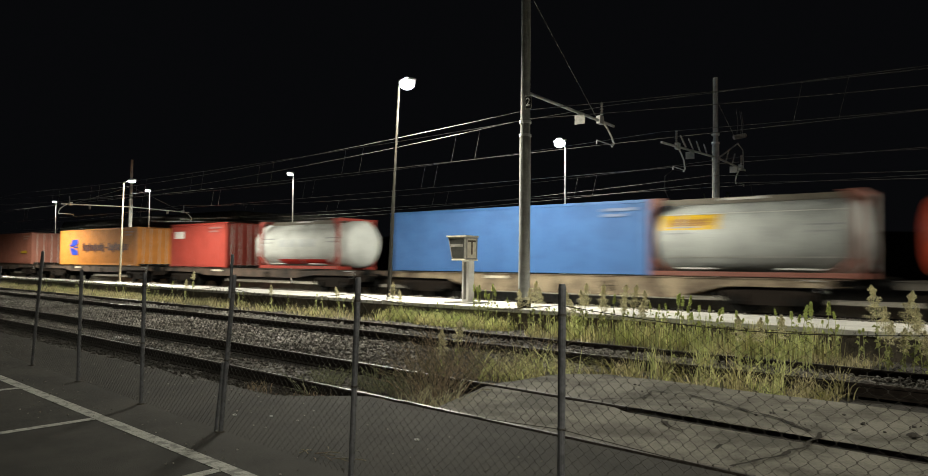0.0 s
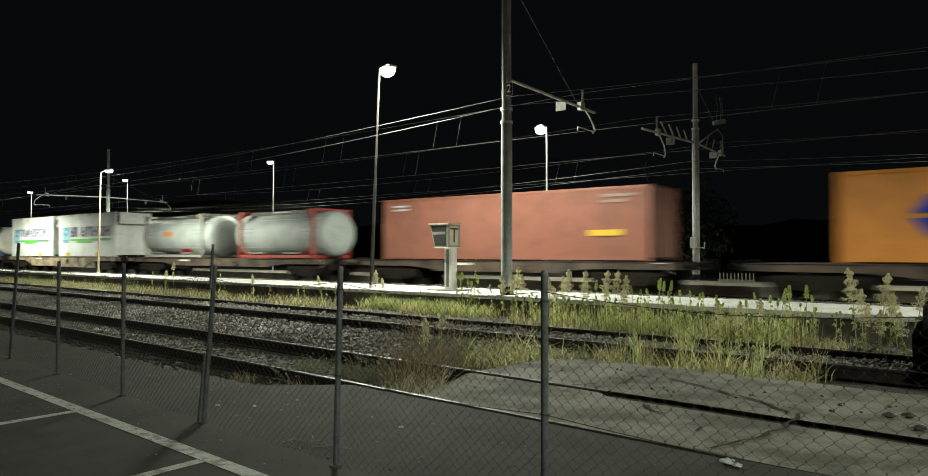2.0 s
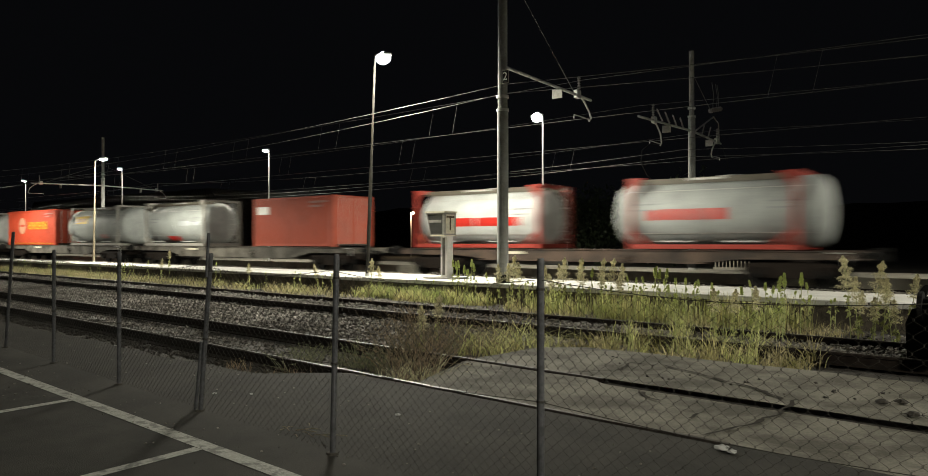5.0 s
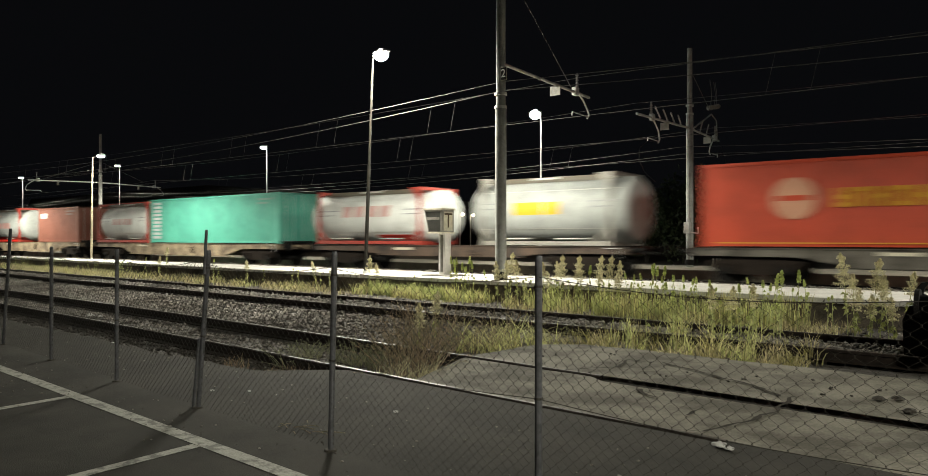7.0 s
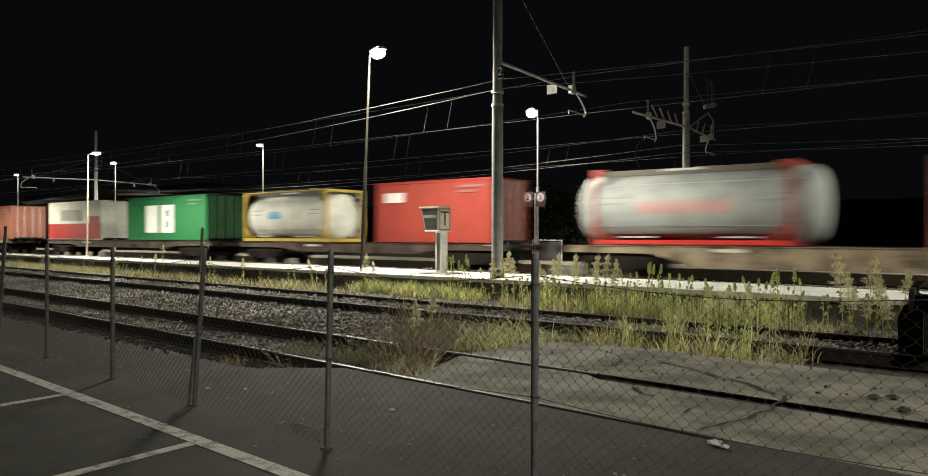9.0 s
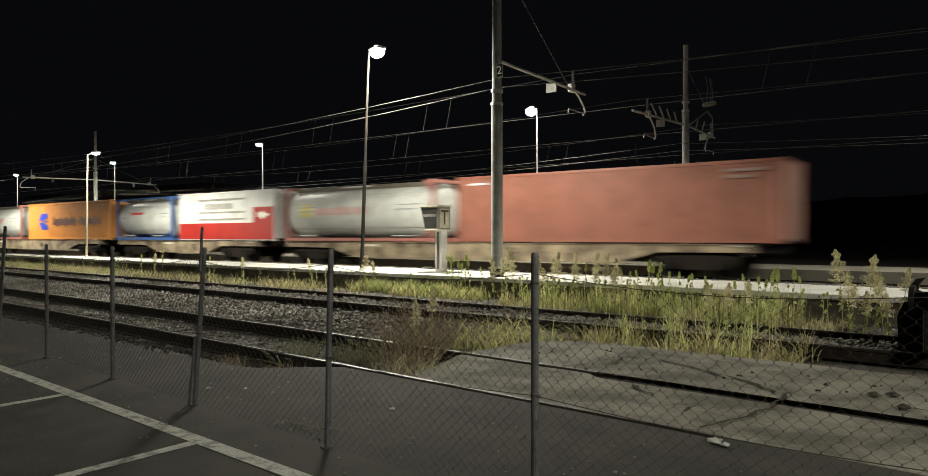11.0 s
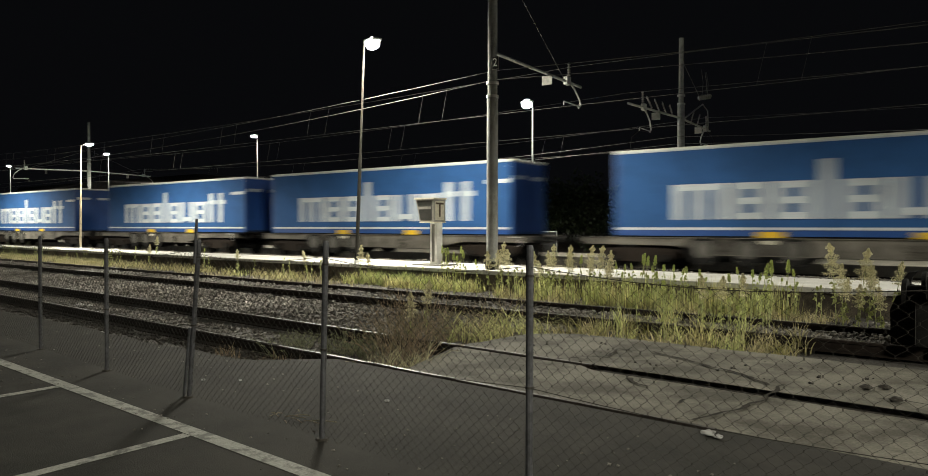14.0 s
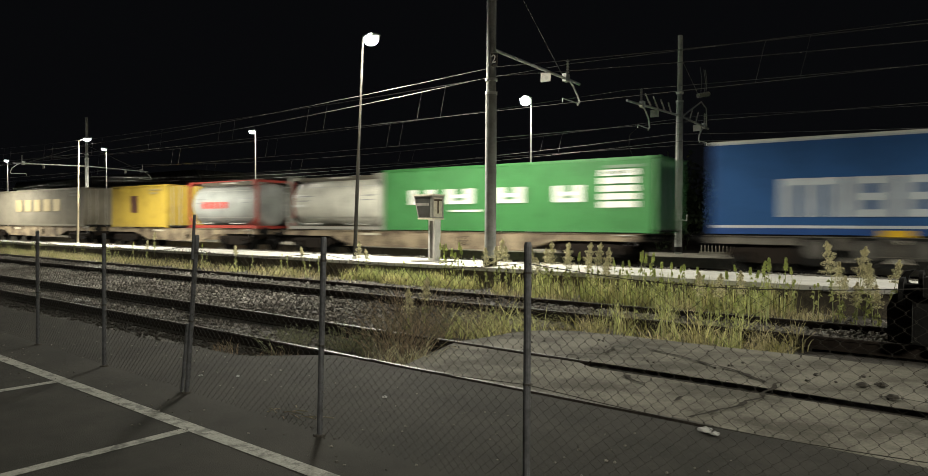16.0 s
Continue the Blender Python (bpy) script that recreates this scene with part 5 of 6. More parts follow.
def trailer(name, length, label):
    """A curtain-sided semi-trailer riding in its pocket wagon."""
    t = thing(name, label, "semi-trailer", "blue trailers on the train")
    hl, w, h = length / 2, 1.25, 2.95
    blue, dark = paint("curtain blue", (0.016, 0.068, 0.195), 0.85), paint("trailer door blue", (0.014, 0.055, 0.2))
    pale = ("curtain print", (0.42, 0.46, 0.5))
    bm = bmesh.new()
    n = 60
    for y in (-1, 1):
        lo = [bm.verts.new((-hl + 0.1 + (length - 0.2) * k / n, y * (w - 0.01 - 0.014 * (1 + noise.noise(Vector((k * 0.37, y, 0))))), 0.28)) for k in range(n + 1)]
        hi = [bm.verts.new((v.co.x, y * (w - 0.015), h - 0.1)) for v in lo]
        for k in range(n):
            q = (lo[k], lo[k + 1], hi[k + 1], hi[k])
            bm.faces.new(q if y < 0 else q[::-1])
    part("curtain", bm, blue, t)
    part("roof", block(-hl, hl, -w, w, h - 0.1, h, 0.03), paint("pale trailer roof", (0.55, 0.56, 0.52)), t)
    for y in (-1, 1):
        part("side_rail", block(-hl, hl, min(y * w, y * (w - 0.05)), max(y * w, y * (w - 0.05)), 0.1, 0.28), dark, t)
        part("stripe", block(-hl + 0.1, hl - 0.1, min(y * (w + 0.004), y * w), max(y * (w + 0.004), y * w), 0.29, 0.37), paint(*pale), t)
    part("floor", block(-hl, hl, -w + 0.05, w - 0.05, 0.05, 0.2), M["black"], t)
    part("front_wall", block(-hl, -hl + 0.1, -w, w, 0.1, h - 0.1), dark, t)
    for y in (-1, 1):
        d = part("rear_door", block(hl - 0.08, hl, min(y * 0.01, y * w), max(y * 0.01, y * w), 0.1, h - 0.1, 0.01), dark, t)
        for yy in (0.25, 0.85):
            part("lock_bar", pipe([(hl + 0.015, y * yy, 0.15), (hl + 0.015, y * yy, h - 0.15)], 0.016, 6), dark, d)
        part("reflector_band", block(hl, hl + 0.006, min(y * 0.2, y * 1.1), max(y * 0.2, y * 1.1), 2.2, 2.35), paint(*pale), d)
    part("sign_board", block(hl - 1.15, hl - 0.05, -w - 0.004, -w, 2.05, 2.2), paint(*pale), t)
    for x in (0.33, 0.62):
        part("yellow_plate", block(-hl + length * x, -hl + length * x + 0.75, -w - 0.012, -w + 0.01, 0.06, 0.24), paint("yellow plate", (0.6, 0.42, 0.02)), t)
    # big pale block shapes on the curtain: (width, height, strokes, cross bars)
    x, z0, k = -hl + length * 0.145, 0.62, length * 0.755 / 9.35
    for wd, ht, strokes, cross in ((1.6, 1.12, 3, (1,)), (1.1, 1.12, 2, (0, 0.5, 1)), (1.1, 1.12, 2, (0, 0.5, 1)), (0.5, 1.72, 1, ()), (1.1, 1.12, 2, (0, 0.5, 1)), (1.15, 1.12, 2, (0.1,)), (1.15, 1.12, 2, (0, 0.5, 1)), (0.75, 1.55, 1, (0.72,)), (0.75, 1.55, 1, (0.72,))):
        wd *= k
        g = bmesh.new()
        u = wd - 0.13 * k
        sw = 0.30 * k
        for i in range(strokes):
            c = x + (u - sw) * (i / (strokes - 1) if strokes > 1 else 0.35)
            box(g, c, c + sw, -w - 0.004, -w, z0, z0 + ht)
        for q in cross:
            box(g, x, x + u, -w - 0.006, -w, z0 + (ht - 0.2) * q, z0 + (ht - 0.2) * q + 0.2)
        part("marking", g, paint(*pale), t)
        x += wd
    for y in (-1, 1):
        part("top_rail", block(-hl + 0.05, hl - 0.05, min(y * (w + 0.006), y * w), max(y * (w + 0.006), y * w), h - 0.12, h - 0.07), paint(*pale), t)
    for k in range(3):
        for y in (-1, 1):
            bm = bmesh.new()
            cx = -hl + 3.0 + 1.31 * k
            tube(bm, (cx, y * (w - 0.4), -0.32), (cx, y * (w - 0.02), -0.32), 0.5, n=20)
            wh = part("wheel", bm, M["black"], t)
            bm = bmesh.new()
            tube(bm, (cx, y * (w - 0.05), -0.32), (cx, y * (w - 0.005), -0.32), 0.28, n=16)
            part("rim", bm, paint("dusty rim", (0.1, 0.095, 0.085)), wh)
    return t


def wagon_paint(name, c, dirt):
    if name not in M:
        M[name] = material(name, c, 0.85, scale=1.6, vary=0.4, bump=0.3, fine=20, second=dirt, patches=0.55)
    return M[name]


def wagon(a, b, style, label):
    """A flat wagon from a to b along the train: side beams, cross beams, two bogies, buffers."""
    t = thing("flat_wagon", label, "wagon", "wagons of the train")
    hl = (b - a) / 2
    mat = {"tan": wagon_paint("dusty tan wagon", (0.30, 0.24, 0.16), (0.09, 0.065, 0.045)), "brown": wagon_paint("brown wagon", (0.095, 0.064, 0.047), (0.03, 0.024, 0.02)), "grey": wagon_paint("grey wagon", (0.125, 0.115, 0.097), (0.04, 0.035, 0.028))}[style]
    lo = {"tan": 0.50, "brown": 0.74, "grey": 0.62}[style]
    for y in (-1, 1):
        pts = [(-hl, 1.14), (-hl, 0.9), (-hl + 3.2, 0.88), (-hl + 4.6, lo), (hl - 4.6, lo), (hl - 3.2, 0.88), (hl, 0.9), (hl, 1.14)]
        sb = part("side_beam", prism(pts, min(y * 1.2, y * 1.12), max(y * 1.2, y * 1.12)), mat, t)
        part("top_flange", block(-hl, hl, min(y * 1.0, y * 1.24), max(y * 1.0, y * 1.24), 1.125, 1.15), mat, sb)
        bm = prism([(-hl + 4.2, lo - 0.025), (hl - 4.2, lo - 0.025), (hl - 4.2, lo), (-hl + 4.2, lo)], min(y * 1.0, y * 1.24), max(y * 1.0, y * 1.24))
        part("bottom_flange", bm, mat, sb)
        k = -hl + 3.6
        while k < hl - 3.5:
            part("rib", block(k, k + 0.03, min(y * 1.2, y * 1.235), max(y * 1.2, y * 1.235), 0.9, 1.125), mat, sb)
            k += 1.4
    for k in range(5):
        x = -hl + 0.15 + (2 * hl - 0.3) * k / 4
        part("cross_beam", block(x - 0.12, x + 0.12, -1.12, 1.12, 0.88, 1.12), mat, t)
    part("hand_rail", pipe([(hl - 0.25, -1.26, 0.75), (hl - 0.25, -1.26, 1.1), (hl - 0.75, -1.26, 1.1)], 0.016, 6), M["galv"], t)
    part("data_panel", block(-hl + 5.2, -hl + 6.2, -1.208, -1.2, 0.96, 1.06), M["sign_pale"], t)
    part("brake_wheel", ring(hl * 0.2, -1.27, 0.8, 0.17), M["rail_side"], t)
    for c in (-hl + 1.85, hl - 1.85):
        bg = part("bogie", prism([(c - 1.35, 0.75), (c - 1.35, 0.5), (c - 0.5, 0.33), (c + 0.5, 0.33), (c + 1.35, 0.5), (c + 1.35, 0.75), (c + 0.6, 0.82), (c - 0.6, 0.82)], -1.08, -0.98), M["rail_side"], t)
        part("bogie_side", prism([(c - 1.35, 0.75), (c - 1.35, 0.5), (c - 0.5, 0.33), (c + 0.5, 0.33), (c + 1.35, 0.5), (c + 1.35, 0.75), (c + 0.6, 0.82), (c - 0.6, 0.82)], 0.98, 1.08), M["rail_side"], bg)
        part("bolster", block(c - 0.25, c + 0.25, -1.0, 1.0, 0.55, 0.88), M["rail_side"], bg)
        for x in (c - 0.9, c + 0.9):
            for y in (-0.75, 0.75):
                bm = bmesh.new()
                tube(bm, (x, y - 0.065, 0.46), (x, y + 0.065, 0.46), 0.46, n=28)
                part("wheel", bm, M["black"], bg)
            bm = bmesh.new()
            tube(bm, (x, -1.16, 0.46), (x, 1.16, 0.46), 0.13, n=12)
            part("axle_box", bm, M["black"], bg)
            for dx in (-0.22, 0.22):
                sp = bmesh.new()
                tube(sp, (x + dx, -1.12, 0.44), (x + dx, -1.12, 0.68), 0.08, n=10)
                part("spring", sp, M["rail_side"], bg)
    for x in (-1, 1):
        for y in (-0.875, 0.875):
            bm = bmesh.new()
            tube(bm, (x * hl, y, 1.03), (x * (hl + 0.42), y, 1.03), 0.09, n=12)
            tube(bm, (x * (hl + 0.42), y, 1.03), (x * (hl + 0.47), y, 1.03), 0.22, n=18)
            part("buffer", bm, M["black"], t)
        part("coupling", pipe([(x * hl, 0, 0.98), (x * (hl + 0.5), 0, 0.9)], 0.05), M["black"], t)
    return t


def ring(x, y, z, r):
    bm = bmesh.new()
    n = 14
    pts = [(x + r * math.cos(2 * math.pi * k / n), y, z + r * math.sin(2 * math.pi * k / n)) for k in range(n + 1)]
    for a, b in zip(pts, pts[1:]):
        tube(bm, a, b, 0.018, n=5)
    tube(bm, (x - r, y, z), (x + r, y, z), 0.015, n=5)
    tube(bm, (x, y, z - r), (x, y, z + r), 0.015, n=5)
    return bm


INK, PALE, SKY = ("dark ink", (0.10, 0.04, 0.03)), ("pale lettering", (0.5, 0.53, 0.55)), ("logo blue", (0.02, 0.05, 0.4))
WARN, GRASS, VIOLET, ICE = ("yellow plate", (0.6, 0.38, 0.02)), ("logo green", (0.12, 0.4, 0.06)), ("ink violet", (0.12, 0.10, 0.22)), ("emblem blue", (0.12, 0.35, 0.5))
REDM, CYAN, PURE = ("red marking", (0.55, 0.03, 0.02)), ("label blue", (0.04, 0.25, 0.6)), ("white marking", (0.8, 0.8, 0.77))


def bars(x0, x1, z0, z1, n, c, gap=0.3, tall=0.0):
    """n upright bars of one colour, some taller."""
    w = (x1 - x0) / n
    return tuple((x0 + w * k, x0 + w * (k + 1 - gap), z0 if k % 4 != 2 else z0 - (z1 - z0) * tall, z1 if k % 3 else z1 + (z1 - z0) * tall, c) for k in range(n))


def glyphs(x0, x1, z0, z1, n, c):
    """n hollow block shapes of one colour."""
    w, h = (x1 - x0) / n, z1 - z0
    out = ()
    for k in range(n):
        a, b = x0 + w * k, x0 + w * (k + 0.84)
        s = (b - a) * 0.3
        out += ((a, a + s, z0, z1, c), (b - s, b, z0, z1, c), (a + s, b - s, z0 + h * (0.78 if k % 2 else 0.4), z0 + h * (1.0 if k % 2 else 0.62), c))
        if k % 3 == 0:
            out += ((a + s, b - s, z0, z0 + h * 0.22, c),)
    return out


def build_train():
    def put(ob, l, r, z=1.17):
        rolls(ob, (l + r) / 2, z)

    def tank(l, r, tc, fc, label, marks=(), h=2.5, names=("", ""), shiny=False):
        put(tank_container("tank_container", r - l, h, tc, fc, label, marks, names, shiny, boxed="boxed" in label or "yellow frame" in label, rail=REDM if "red lower" in label else None, low="blue frame" in label), l, r)

    def crate(l, r, h, c, cn, label, marks=(), flat=False):
        put(box_container("freight_container", r - l, h, c, label, marks, cn, flat), l, r)

    red_f, grey_f, blue_f, brown_f, yel_f = ("frame red", RED), ("frame grey", GREY), ("frame blue", NAVY), ("frame brown", (0.2, 0.08, 0.06)), ("frame yellow", YELLOW)
    logo = lambda: bars(0.33, 0.615, 0.40, 0.56, 11, INK, 0.3, 0.3) + ((0.625, 0.65, 0.46, 0.50, INK),) + bars(0.66, 0.9, 0.40, 0.56, 9, INK, 0.3, 0.3)

    def cooler(ob, length):
        c = part("cooling_unit", block(length / 2 - 0.01, length / 2 + 0.42, -1.05, 1.05, 2.15, 2.92, 0.04), M["galv"], ob, "grey cooling unit")
        part("grille", block(length / 2 + 0.1, length / 2 + 0.36, -1.062, -1.05, 2.3, 2.7), M["black"], c)

    def emblem(ob, length, h):
        x, w, z = -length / 2 + length * 0.145, length * 0.115, h * 0.28
        hh = h * 0.44
        for a, b in (((0.0, 0.56), (0.30, 1.0)), ((0.0, 0.44), (0.30, 0.0))):
            mid = a[1]
            part("emblem", prism([(x, z + hh * mid), (x + w * 0.32, z + hh * b[1]), (x + w, z + hh * b[1]), (x + w, z + hh * (mid + (0.18 if b[1] > 0.5 else -0.18))), (x + w * 0.5, z + hh * mid)], -1.242, -1.232), paint(*SKY), ob)
        part("emblem", block(x + w * 0.45, x + w, -1.242, -1.232, z + hh * 0.46, z + hh * 0.54), paint(*SKY), ob)


    def T(l, r, tc, tn, f, label, marks=(), h=2.5, shiny=False):
        tank(l, r, tc, f[1], label, marks, h, (tn, f[0]), shiny)

    T(-4.6, 2.6, BRIGHTRED, "tank bright red", red_f, "red tank container with a red frame on a flat wagon")
    T(-12.25, -5.95, STEEL, "tank steel", brown_f, "grey tank container with a yellow plate and brown frame", ((0.06, 0.36, 0.58, 0.77, WARN), (0.10, 0.32, 0.63, 0.72, ("plate brown", (0.3, 0.15, 0.03)))), 2.6)
    crate(-24.42, -12.3, 2.59, BLUE, "container blue", "long blue corrugated steel freight container")
    T(-35.2, -27.4, TANKWHITE, "tank white", red_f, "white tank container with a red frame", bars(0.3, 0.7, 0.45, 0.6, 4, PALE) + ((0.25, 0.75, 0.1, 0.2, REDM),))
    crate(-43.8, -37.7, 2.59, RED, "container red", "red corrugated steel freight container", ((0.08, 0.26, 0.66, 0.82, PURE),))
    crate(-60.35, -48.1, 2.59, ORANGE, "container orange", "long orange freight container with a blue emblem", logo())
    emblem(MOVERS[-1][0], 12.2, 2.59)
    crate(-78.3, -66.0, 2.59, BROWN, "container brown", "long brown-red corrugated freight container", ((0.82, 0.92, 0.34, 0.42, WARN), (0.05, 0.12, 0.86, 0.89, PALE), (0.05, 0.12, 0.8, 0.83, PALE)))
    T(-89.75, -82.3, STEEL, "tank steel", red_f, "grey steel tank container with a red frame", (), 2.45, True)
    T(-99.5, -91.8, STEEL, "tank pale", grey_f, "pale grey tank container with a red label", ((0.35, 0.5, 0.5, 0.6, ("tan label", (0.5, 0.2, 0.05))), (0.55, 0.68, 0.08, 0.2, REDM)), 2.5)
    reefer = lambda n: tuple((x, x + 0.05, 0.95, 0.99, WARN) for x in (0.2, 0.55)) + tuple((x, x + 0.06, 0.0, 0.1, WARN) for x in (0.15, 0.68)) + ((0.08, 0.19, 0.34, 0.70, ICE), (0.10, 0.17, 0.40, 0.50, ("emblem pale blue", (0.45, 0.6, 0.68))), (0.10, 0.17, 0.56, 0.62, ("emblem pale blue", (0.45, 0.6, 0.68))), (0.22, 0.92, 0.37, 0.42, GRASS), (0.34, 0.62, 0.33, 0.37, GRASS), (0.62, 0.92, 0.375, 0.415, VIOLET))
    crate(-110.9, -102.55, 2.95, WHITE, "reefer white", "white refrigerated swap body with green and violet print", reefer(1) + glyphs(0.23, 0.36, 0.47, 0.70, 2, VIOLET) + glyphs(0.42, 0.93, 0.47, 0.70, 5, VIOLET), True)
    cooler(MOVERS[-1][0], 8.0)
    crate(-119.4, -111.9, 2.95, WHITE, "reefer white", "white refrigerated swap body with green print and lettering", reefer(1), True)
    cooler(MOVERS[-1][0], 7.7)
    lettering("TRANSPORT", 0.86, paint(*VIOLET), "lettering", MOVERS[-1][0], pose(0.52, -1.24, 1.74, 90, 0, 0)).scale = (1.16, 1, 1)
    mell = glyphs(0.04, 0.40, 0.40, 0.55, 6, CYAN) + ((0.5, 0.72, 0.55, 0.62, PALE),)
    T(-129.5, -122.5, CREAM, "tank cream", blue_f, "cream tank container with a blue frame", mell, 2.45)
    T(-138.7, -131.8, CREAM, "tank cream", blue_f, "cream tank container with a blue frame", mell, 2.45)
    T(-149.4, -142.6, STEEL, "tank steel", red_f, "grey tank container with red lettering and red frame", bars(0.2, 0.6, 0.4, 0.55, 5, REDM), 2.4)
    T(-158.3, -152.2, TANKWHITE, "tank white", red_f, "white tank container with a red frame", ((0.15, 0.85, 0.36, 0.5, REDM),), 2.4)
    crate(-169.4, -163.3, 2.45, RUST, "container rust", "short rust-red freight container", ((0.05, 0.2, 0.66, 0.82, PURE),))
    T(-180.3, -174.0, STEEL, "tank pale", grey_f, "pale grey tank container with a red label", ((0.35, 0.55, 0.12, 0.22, REDM), (0.6, 0.95, 0.45, 0.55, PALE)), 2.6)
    T(-190.95, -182.95, STEEL, "tank steel", grey_f, "grey tank container with a yellow plate", ((0.15, 0.39, 0.56, 0.76, WARN), (0.18, 0.36, 0.62, 0.70, ("plate brown", (0.3, 0.15, 0.03))), (0.57, 0.7, 0.18, 0.28, ("soft red label", (0.5, 0.3, 0.28)))), 2.6)
    crate(-201.1, -192.7, 2.6, BRIGHTRED, "container bright red", "bright red freight container with yellow lettering", glyphs(0.45, 0.85, 0.45, 0.66, 7, ("faded yellow print", (0.56, 0.27, 0.03))) + ((0.05, 0.95, 0.045, 0.06, ("faded yellow print", (0.56, 0.27, 0.03))),))
    bm = bmesh.new()
    tube(bm, (-1.5, -1.232, 1.45), (-1.5, -1.242, 1.45), 0.62, n=32)
    part("emblem", bm, paint("emblem pale", (0.5, 0.26, 0.17)), MOVERS[-1][0])
    bm = bmesh.new()
    box(bm, -1.95, -1.05, -1.246, -1.242, 1.38, 1.54)
    part("emblem_bar", bm, paint("container bright red", BRIGHTRED), MOVERS[-1][0])
    T(-210.5, -203.5, STEEL, "tank steel", grey_f, "grey tank container with a yellow plate", ((0.32, 0.6, 0.44, 0.62, WARN),), 2.6)
    T(-220.1, -212.2, TANKWHITE, "tank white", red_f, "white tank container with a red frame", bars(0.3, 0.7, 0.5, 0.7, 4, ("soft red label", (0.5, 0.3, 0.28))) + ((0.2, 0.35, 0.08, 0.2, PURE), (0.55, 0.8, 0.08, 0.18, REDM)), 2.45)
    crate(-234.4, -222.2, 2.59, TEAL, "container teal", "long teal corrugated freight container", tuple((0.03, 0.10, 0.10 + 0.085 * k, 0.155 + 0.085 * k, PALE) for k in range(10)))
    T(-241.0, -234.7, TANKWHITE, "tank white", red_f, "white tank container boxed in a red frame", bars(0.3, 0.7, 0.45, 0.6, 4, ("soft red label", (0.5, 0.3, 0.28))), 2.5)
    crate(-250.1, -243.8, 2.45, BROWN, "container brown", "short brown-red freight container", ((0.08, 0.24, 0.7, 0.84, PURE),))
    T(-260.8, -252.8, STEEL, "tank pale", red_f, "pale tank container with a red lower frame", ((0.3, 0.68, 0.4, 0.56, ("soft red label", (0.5, 0.3, 0.28))), (0.1, 0.9, 0.02, 0.14, REDM)), 2.6)
    crate(-270.5, -264.3, 2.59, RED, "container red", "red corrugated steel freight container", ((0.08, 0.26, 0.66, 0.82, PURE),))
    T(-280.0, -273.7, (0.66, 0.66, 0.6), "tank bright white", yel_f, "white tank container with a yellow frame", ((0.3, 0.45, 0.45, 0.6, ICE),), 2.5)
    crate(-291.9, -283.4, 2.59, GREEN, "container green", "green freight container with two white block shapes", ((0.26, 0.42, 0.18, 0.8, PURE), (0.46, 0.62, 0.18, 0.8, PURE), (0.51, 0.57, 0.3, 0.44, ("container green", GREEN)), (0.51, 0.57, 0.55, 0.68, ("container green", GREEN))))
    crate(-302.8, -295.2, 2.6, CREAM, "container cream", "cream and red swap body", ((0.01, 0.99, 0.03, 0.42, ("swap red", (0.36, 0.024, 0.018))), (0.25, 0.65, 0.5, 0.78, ("grey lettering", GREY)), (0.78, 0.97, 0.42, 0.6, ("swap red", (0.36, 0.024, 0.018)))), True)
    crate(-321.5, -309.3, 2.59, BROWN, "container brown", "long brown-red corrugated freight container", ((0.05, 0.12, 0.86, 0.89, PALE),))
    T(-332.2, -322.75, (0.47, 0.48, 0.46), "tank dull white", ("frame soft red", (0.35, 0.14, 0.12)), "white tank container with red and yellow marks", ((0.12, 0.21, 0.44, 0.66, ("soft yellow label", (0.6, 0.5, 0.12))),) + bars(0.24, 0.6, 0.47, 0.60, 6, ("soft red label", (0.5, 0.3, 0.28)), 0.2), 2.6)
    crate(-341.5, -333.0, 2.62, WHITE, "swap white", "white swap body with a red lower half and arrow", ((0.005, 0.995, 0.03, 0.36, ("swap red", (0.36, 0.024, 0.018))), (0.80, 0.995, 0.36, 0.66, ("swap red", (0.36, 0.024, 0.018))), (0.84, 0.91, 0.47, 0.55, PURE)) + tuple((0.22, 0.72, z, z + 0.035, ("grey lettering", GREY)) for z in (0.42, 0.56, 0.82)) + bars(0.3, 0.6, 0.64, 0.76, 5, ("grey lettering", GREY)), True)
    part("arrow", prism([(3.2, 1.1), (3.2, 1.55), (3.85, 1.33)], -1.246, -1.236), paint(*PURE), MOVERS[-1][0], "white arrow head")
    T(-348.7, -342.3, TANKWHITE, "tank white", blue_f, "white tank container boxed in blue steel", ((0.15, 0.9, 0.02, 0.14, SKY), (0.25, 0.5, 0.6, 0.66, REDM)), 2.55)
    crate(-361.6, -349.4, 2.59, ORANGE, "container orange", "long orange freight container with a blue emblem", logo())
    emblem(MOVERS[-1][0], 12.2, 2.59)
    T(-372.4, -363.0, (0.47, 0.48, 0.46), "tank dull white", ("frame soft red", (0.35, 0.14, 0.12)), "long white tank container with red and yellow marks", ((0.24, 0.32, 0.44, 0.70, ("soft yellow label", (0.6, 0.5, 0.12))),) + bars(0.36, 0.66, 0.48, 0.62, 6, ("soft red label", (0.5, 0.3, 0.28)), 0.2), 2.6, True)
    T(-380.85, -373.8, (0.42, 0.4, 0.33), "tank dusty cream", brown_f, "cream tank container with a yellow plate", ((0.27, 0.60, 0.42, 0.58, WARN), (0.32, 0.55, 0.46, 0.54, ("plate brown", (0.3, 0.15, 0.03)))), 2.58)
    for l, r in ((-398.2, -384.2), (-416.4, -402.4), (-432.5, -418.6), (-451.0, -437.0)):
        put(trailer("semi_trailer", r - l, "blue curtain-sided semi-trailer with pale block print"), l, r, 1.10)
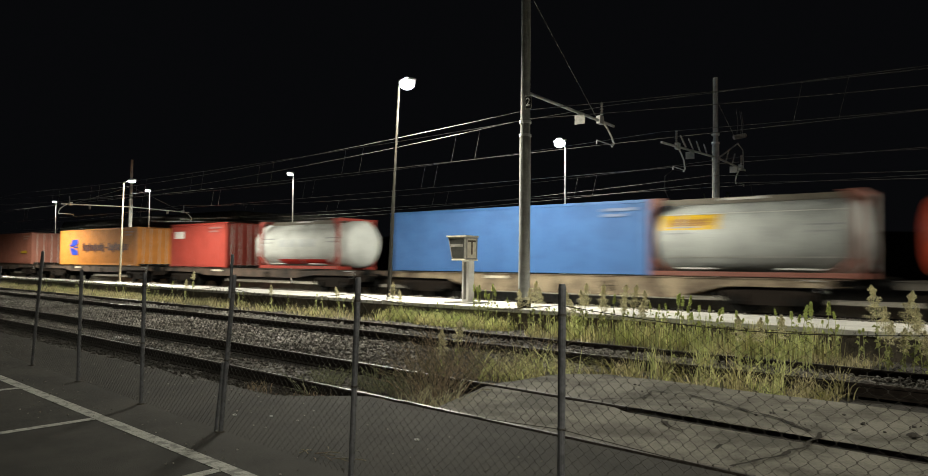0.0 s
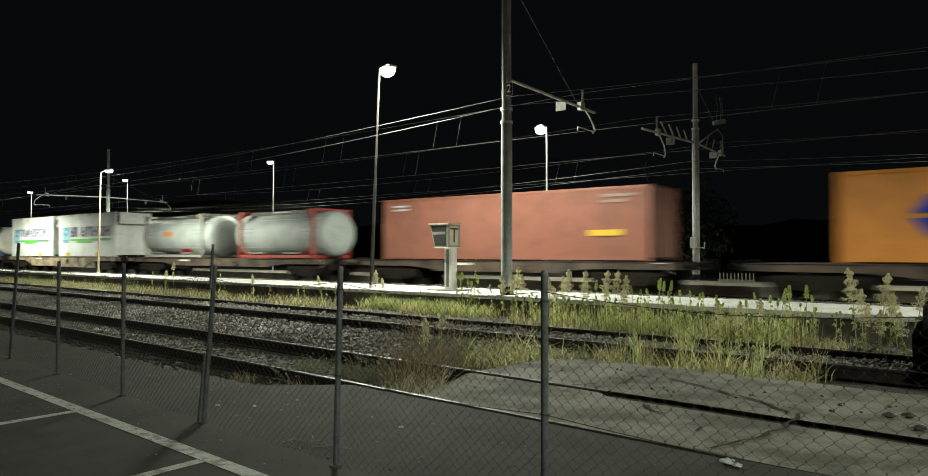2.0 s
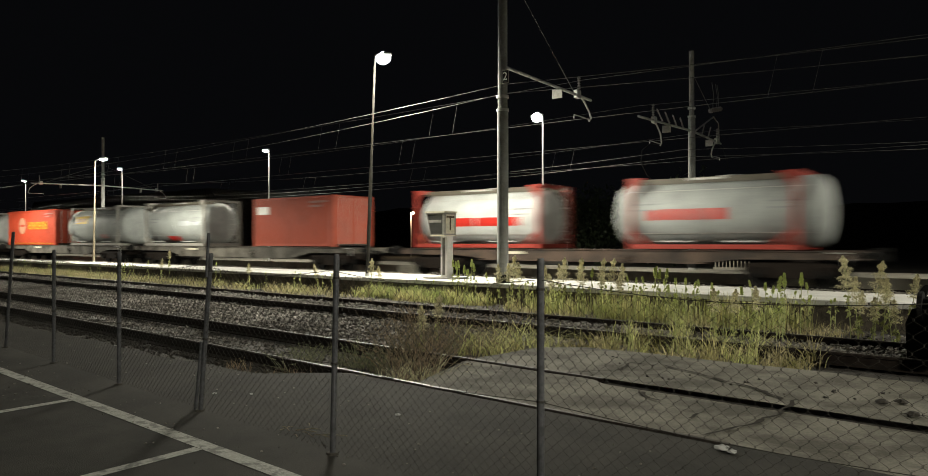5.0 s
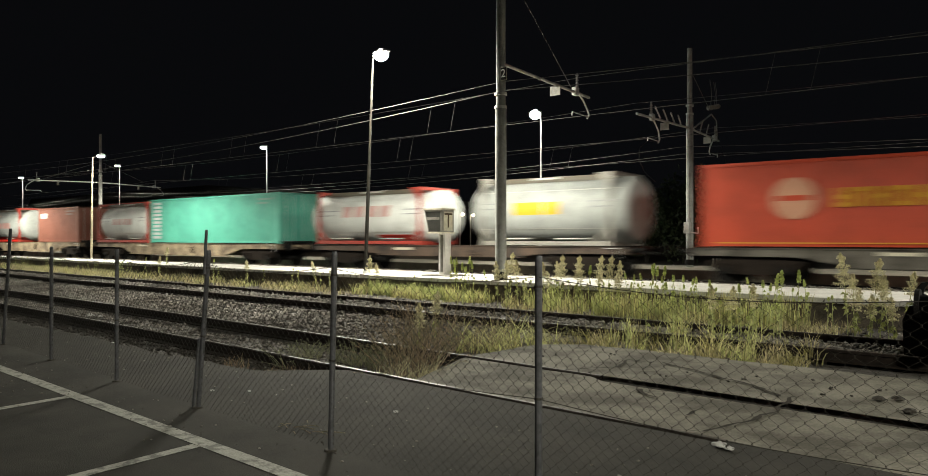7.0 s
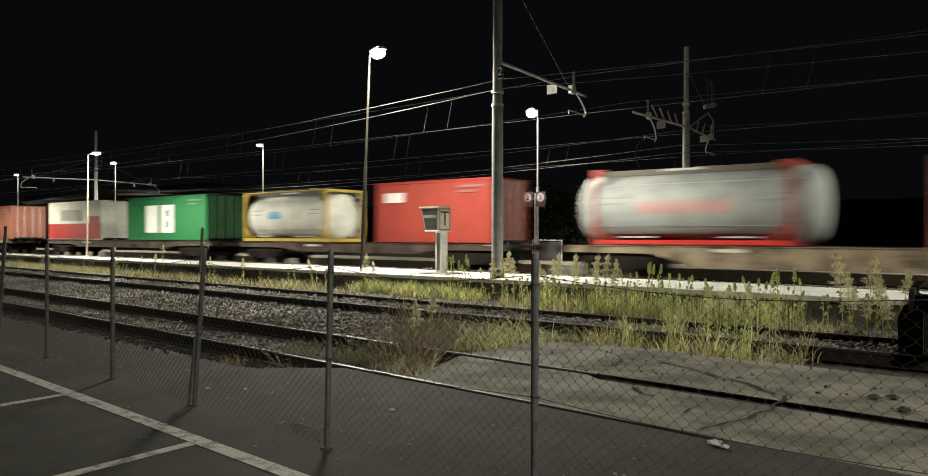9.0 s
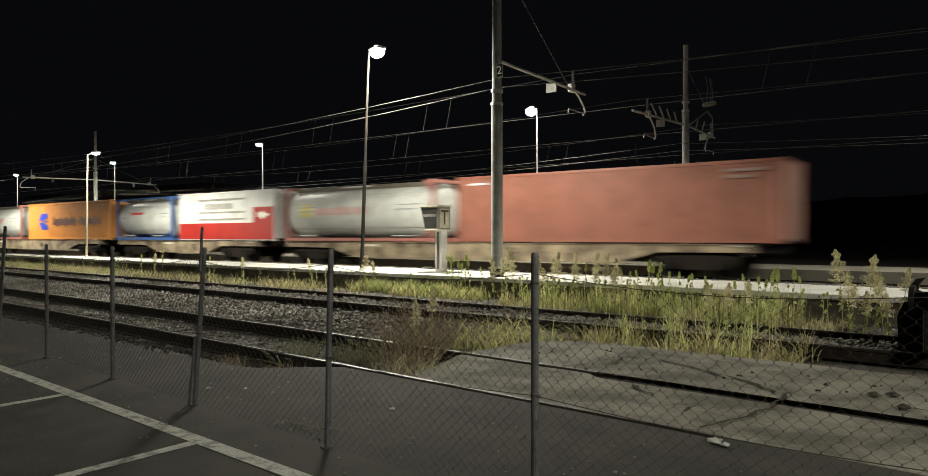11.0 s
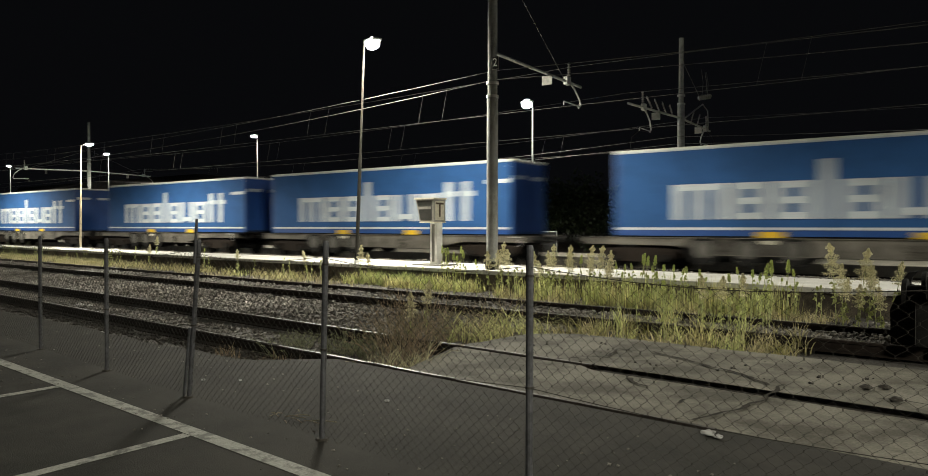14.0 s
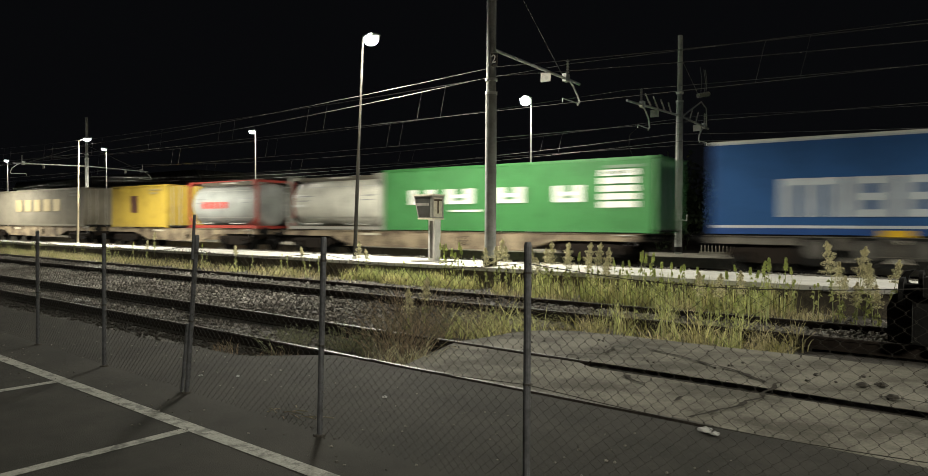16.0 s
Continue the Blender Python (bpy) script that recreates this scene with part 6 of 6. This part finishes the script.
    crate(-464.9, -452.85, 2.59, LEAF, "container leaf green", "long bright green freight container with white marks", glyphs(0.12, 0.25, 0.42, 0.65, 1, PURE) + glyphs(0.28, 0.41, 0.42, 0.65, 1, PURE) + glyphs(0.48, 0.60, 0.42, 0.65, 1, PURE) + glyphs(0.69, 0.80, 0.42, 0.65, 1, PURE) + ((0.3, 0.42, 0.30, 0.33, PURE),) + tuple((0.84, 0.95, 0.34 + 0.105 * k, 0.42 + 0.105 * k, PURE) for k in range(5)))
    T(-471.2, -465.0, CREAM, "tank cream", grey_f, "cream tank container with white marks", ((0.05, 0.2, 0.6, 0.66, PURE), (0.05, 0.2, 0.42, 0.47, PURE)), 2.5)
    T(-479.6, -473.6, STEEL, "tank pale", red_f, "pale grey tank container boxed in a red frame", bars(0.2, 0.6, 0.42, 0.56, 5, REDM), 2.5)
    crate(-488.0, -481.9, 2.5, YELLOW, "container yellow", "yellow freight container with a dark emblem", ((0.38, 0.5, 0.35, 0.75, INK),))
    crate(-505.4, -491.7, 2.6, (0.22, 0.2, 0.16), "container grey brown", "long grey-brown freight container with pale block letters", bars(0.25, 0.8, 0.4, 0.72, 5, ("tan letters", (0.4, 0.33, 0.2))))
    spans = ((-5.5, 14), (-24.9, -6.2), (-44.8, -26.3), (-63.3, -46.0), (-80.2, -64.6), (-100.6, -81.5), (-120.5, -101.9), (-139.6, -121.8), (-159.6, -141.3), (-181.4, -161.4), (-201.9, -182.6), (-220.1, -203.2), (-241.6, -221.8), (-261.6, -243.0), (-280.9, -263.3), (-303.4, -282.6), (-332.6, -309.6), (-348.9, -333.9), (-372.8, -350.3), (-381.0, -374.1), (-399.8, -382.4), (-417.6, -401.2), (-434.0, -418.9), (-451.6, -435.3), (-472.0, -452.9), (-488.9, -473.3), (-508.0, -490.3))
    styles = "grey tan brown brown brown brown tan brown brown grey grey brown tan tan brown brown tan tan tan brown grey grey grey grey tan tan tan".split()
    for (l, r), st in zip(spans, styles):
        rolls(wagon(l + 0.5, r - 0.5, st, {"tan": "dusty tan flat wagon with deep side beams", "brown": "dark brown flat wagon with low side beams", "grey": "grey pocket wagon with dusty side beams"}[st]), (l + r) / 2, 0.0)


build_ground()
build_tracks()
build_platform()
build_lot()
build_lamps()
build_masts()
build_wires()
build_chain_link(build_fence())
build_sign()
build_train()
build_far()
build_buffer_stop()
build_cracks()
build_litter()
build_grass()
build_bushes()
build_weeds()
build_stones()


def motions():
    times = [0.5 * k for k in range(33)]
    for ob, s, z in MOVERS:
        walk(ob, [(t, pose(s + ahead(t), Y_TRACK_3, z)) for t in times])


motions()
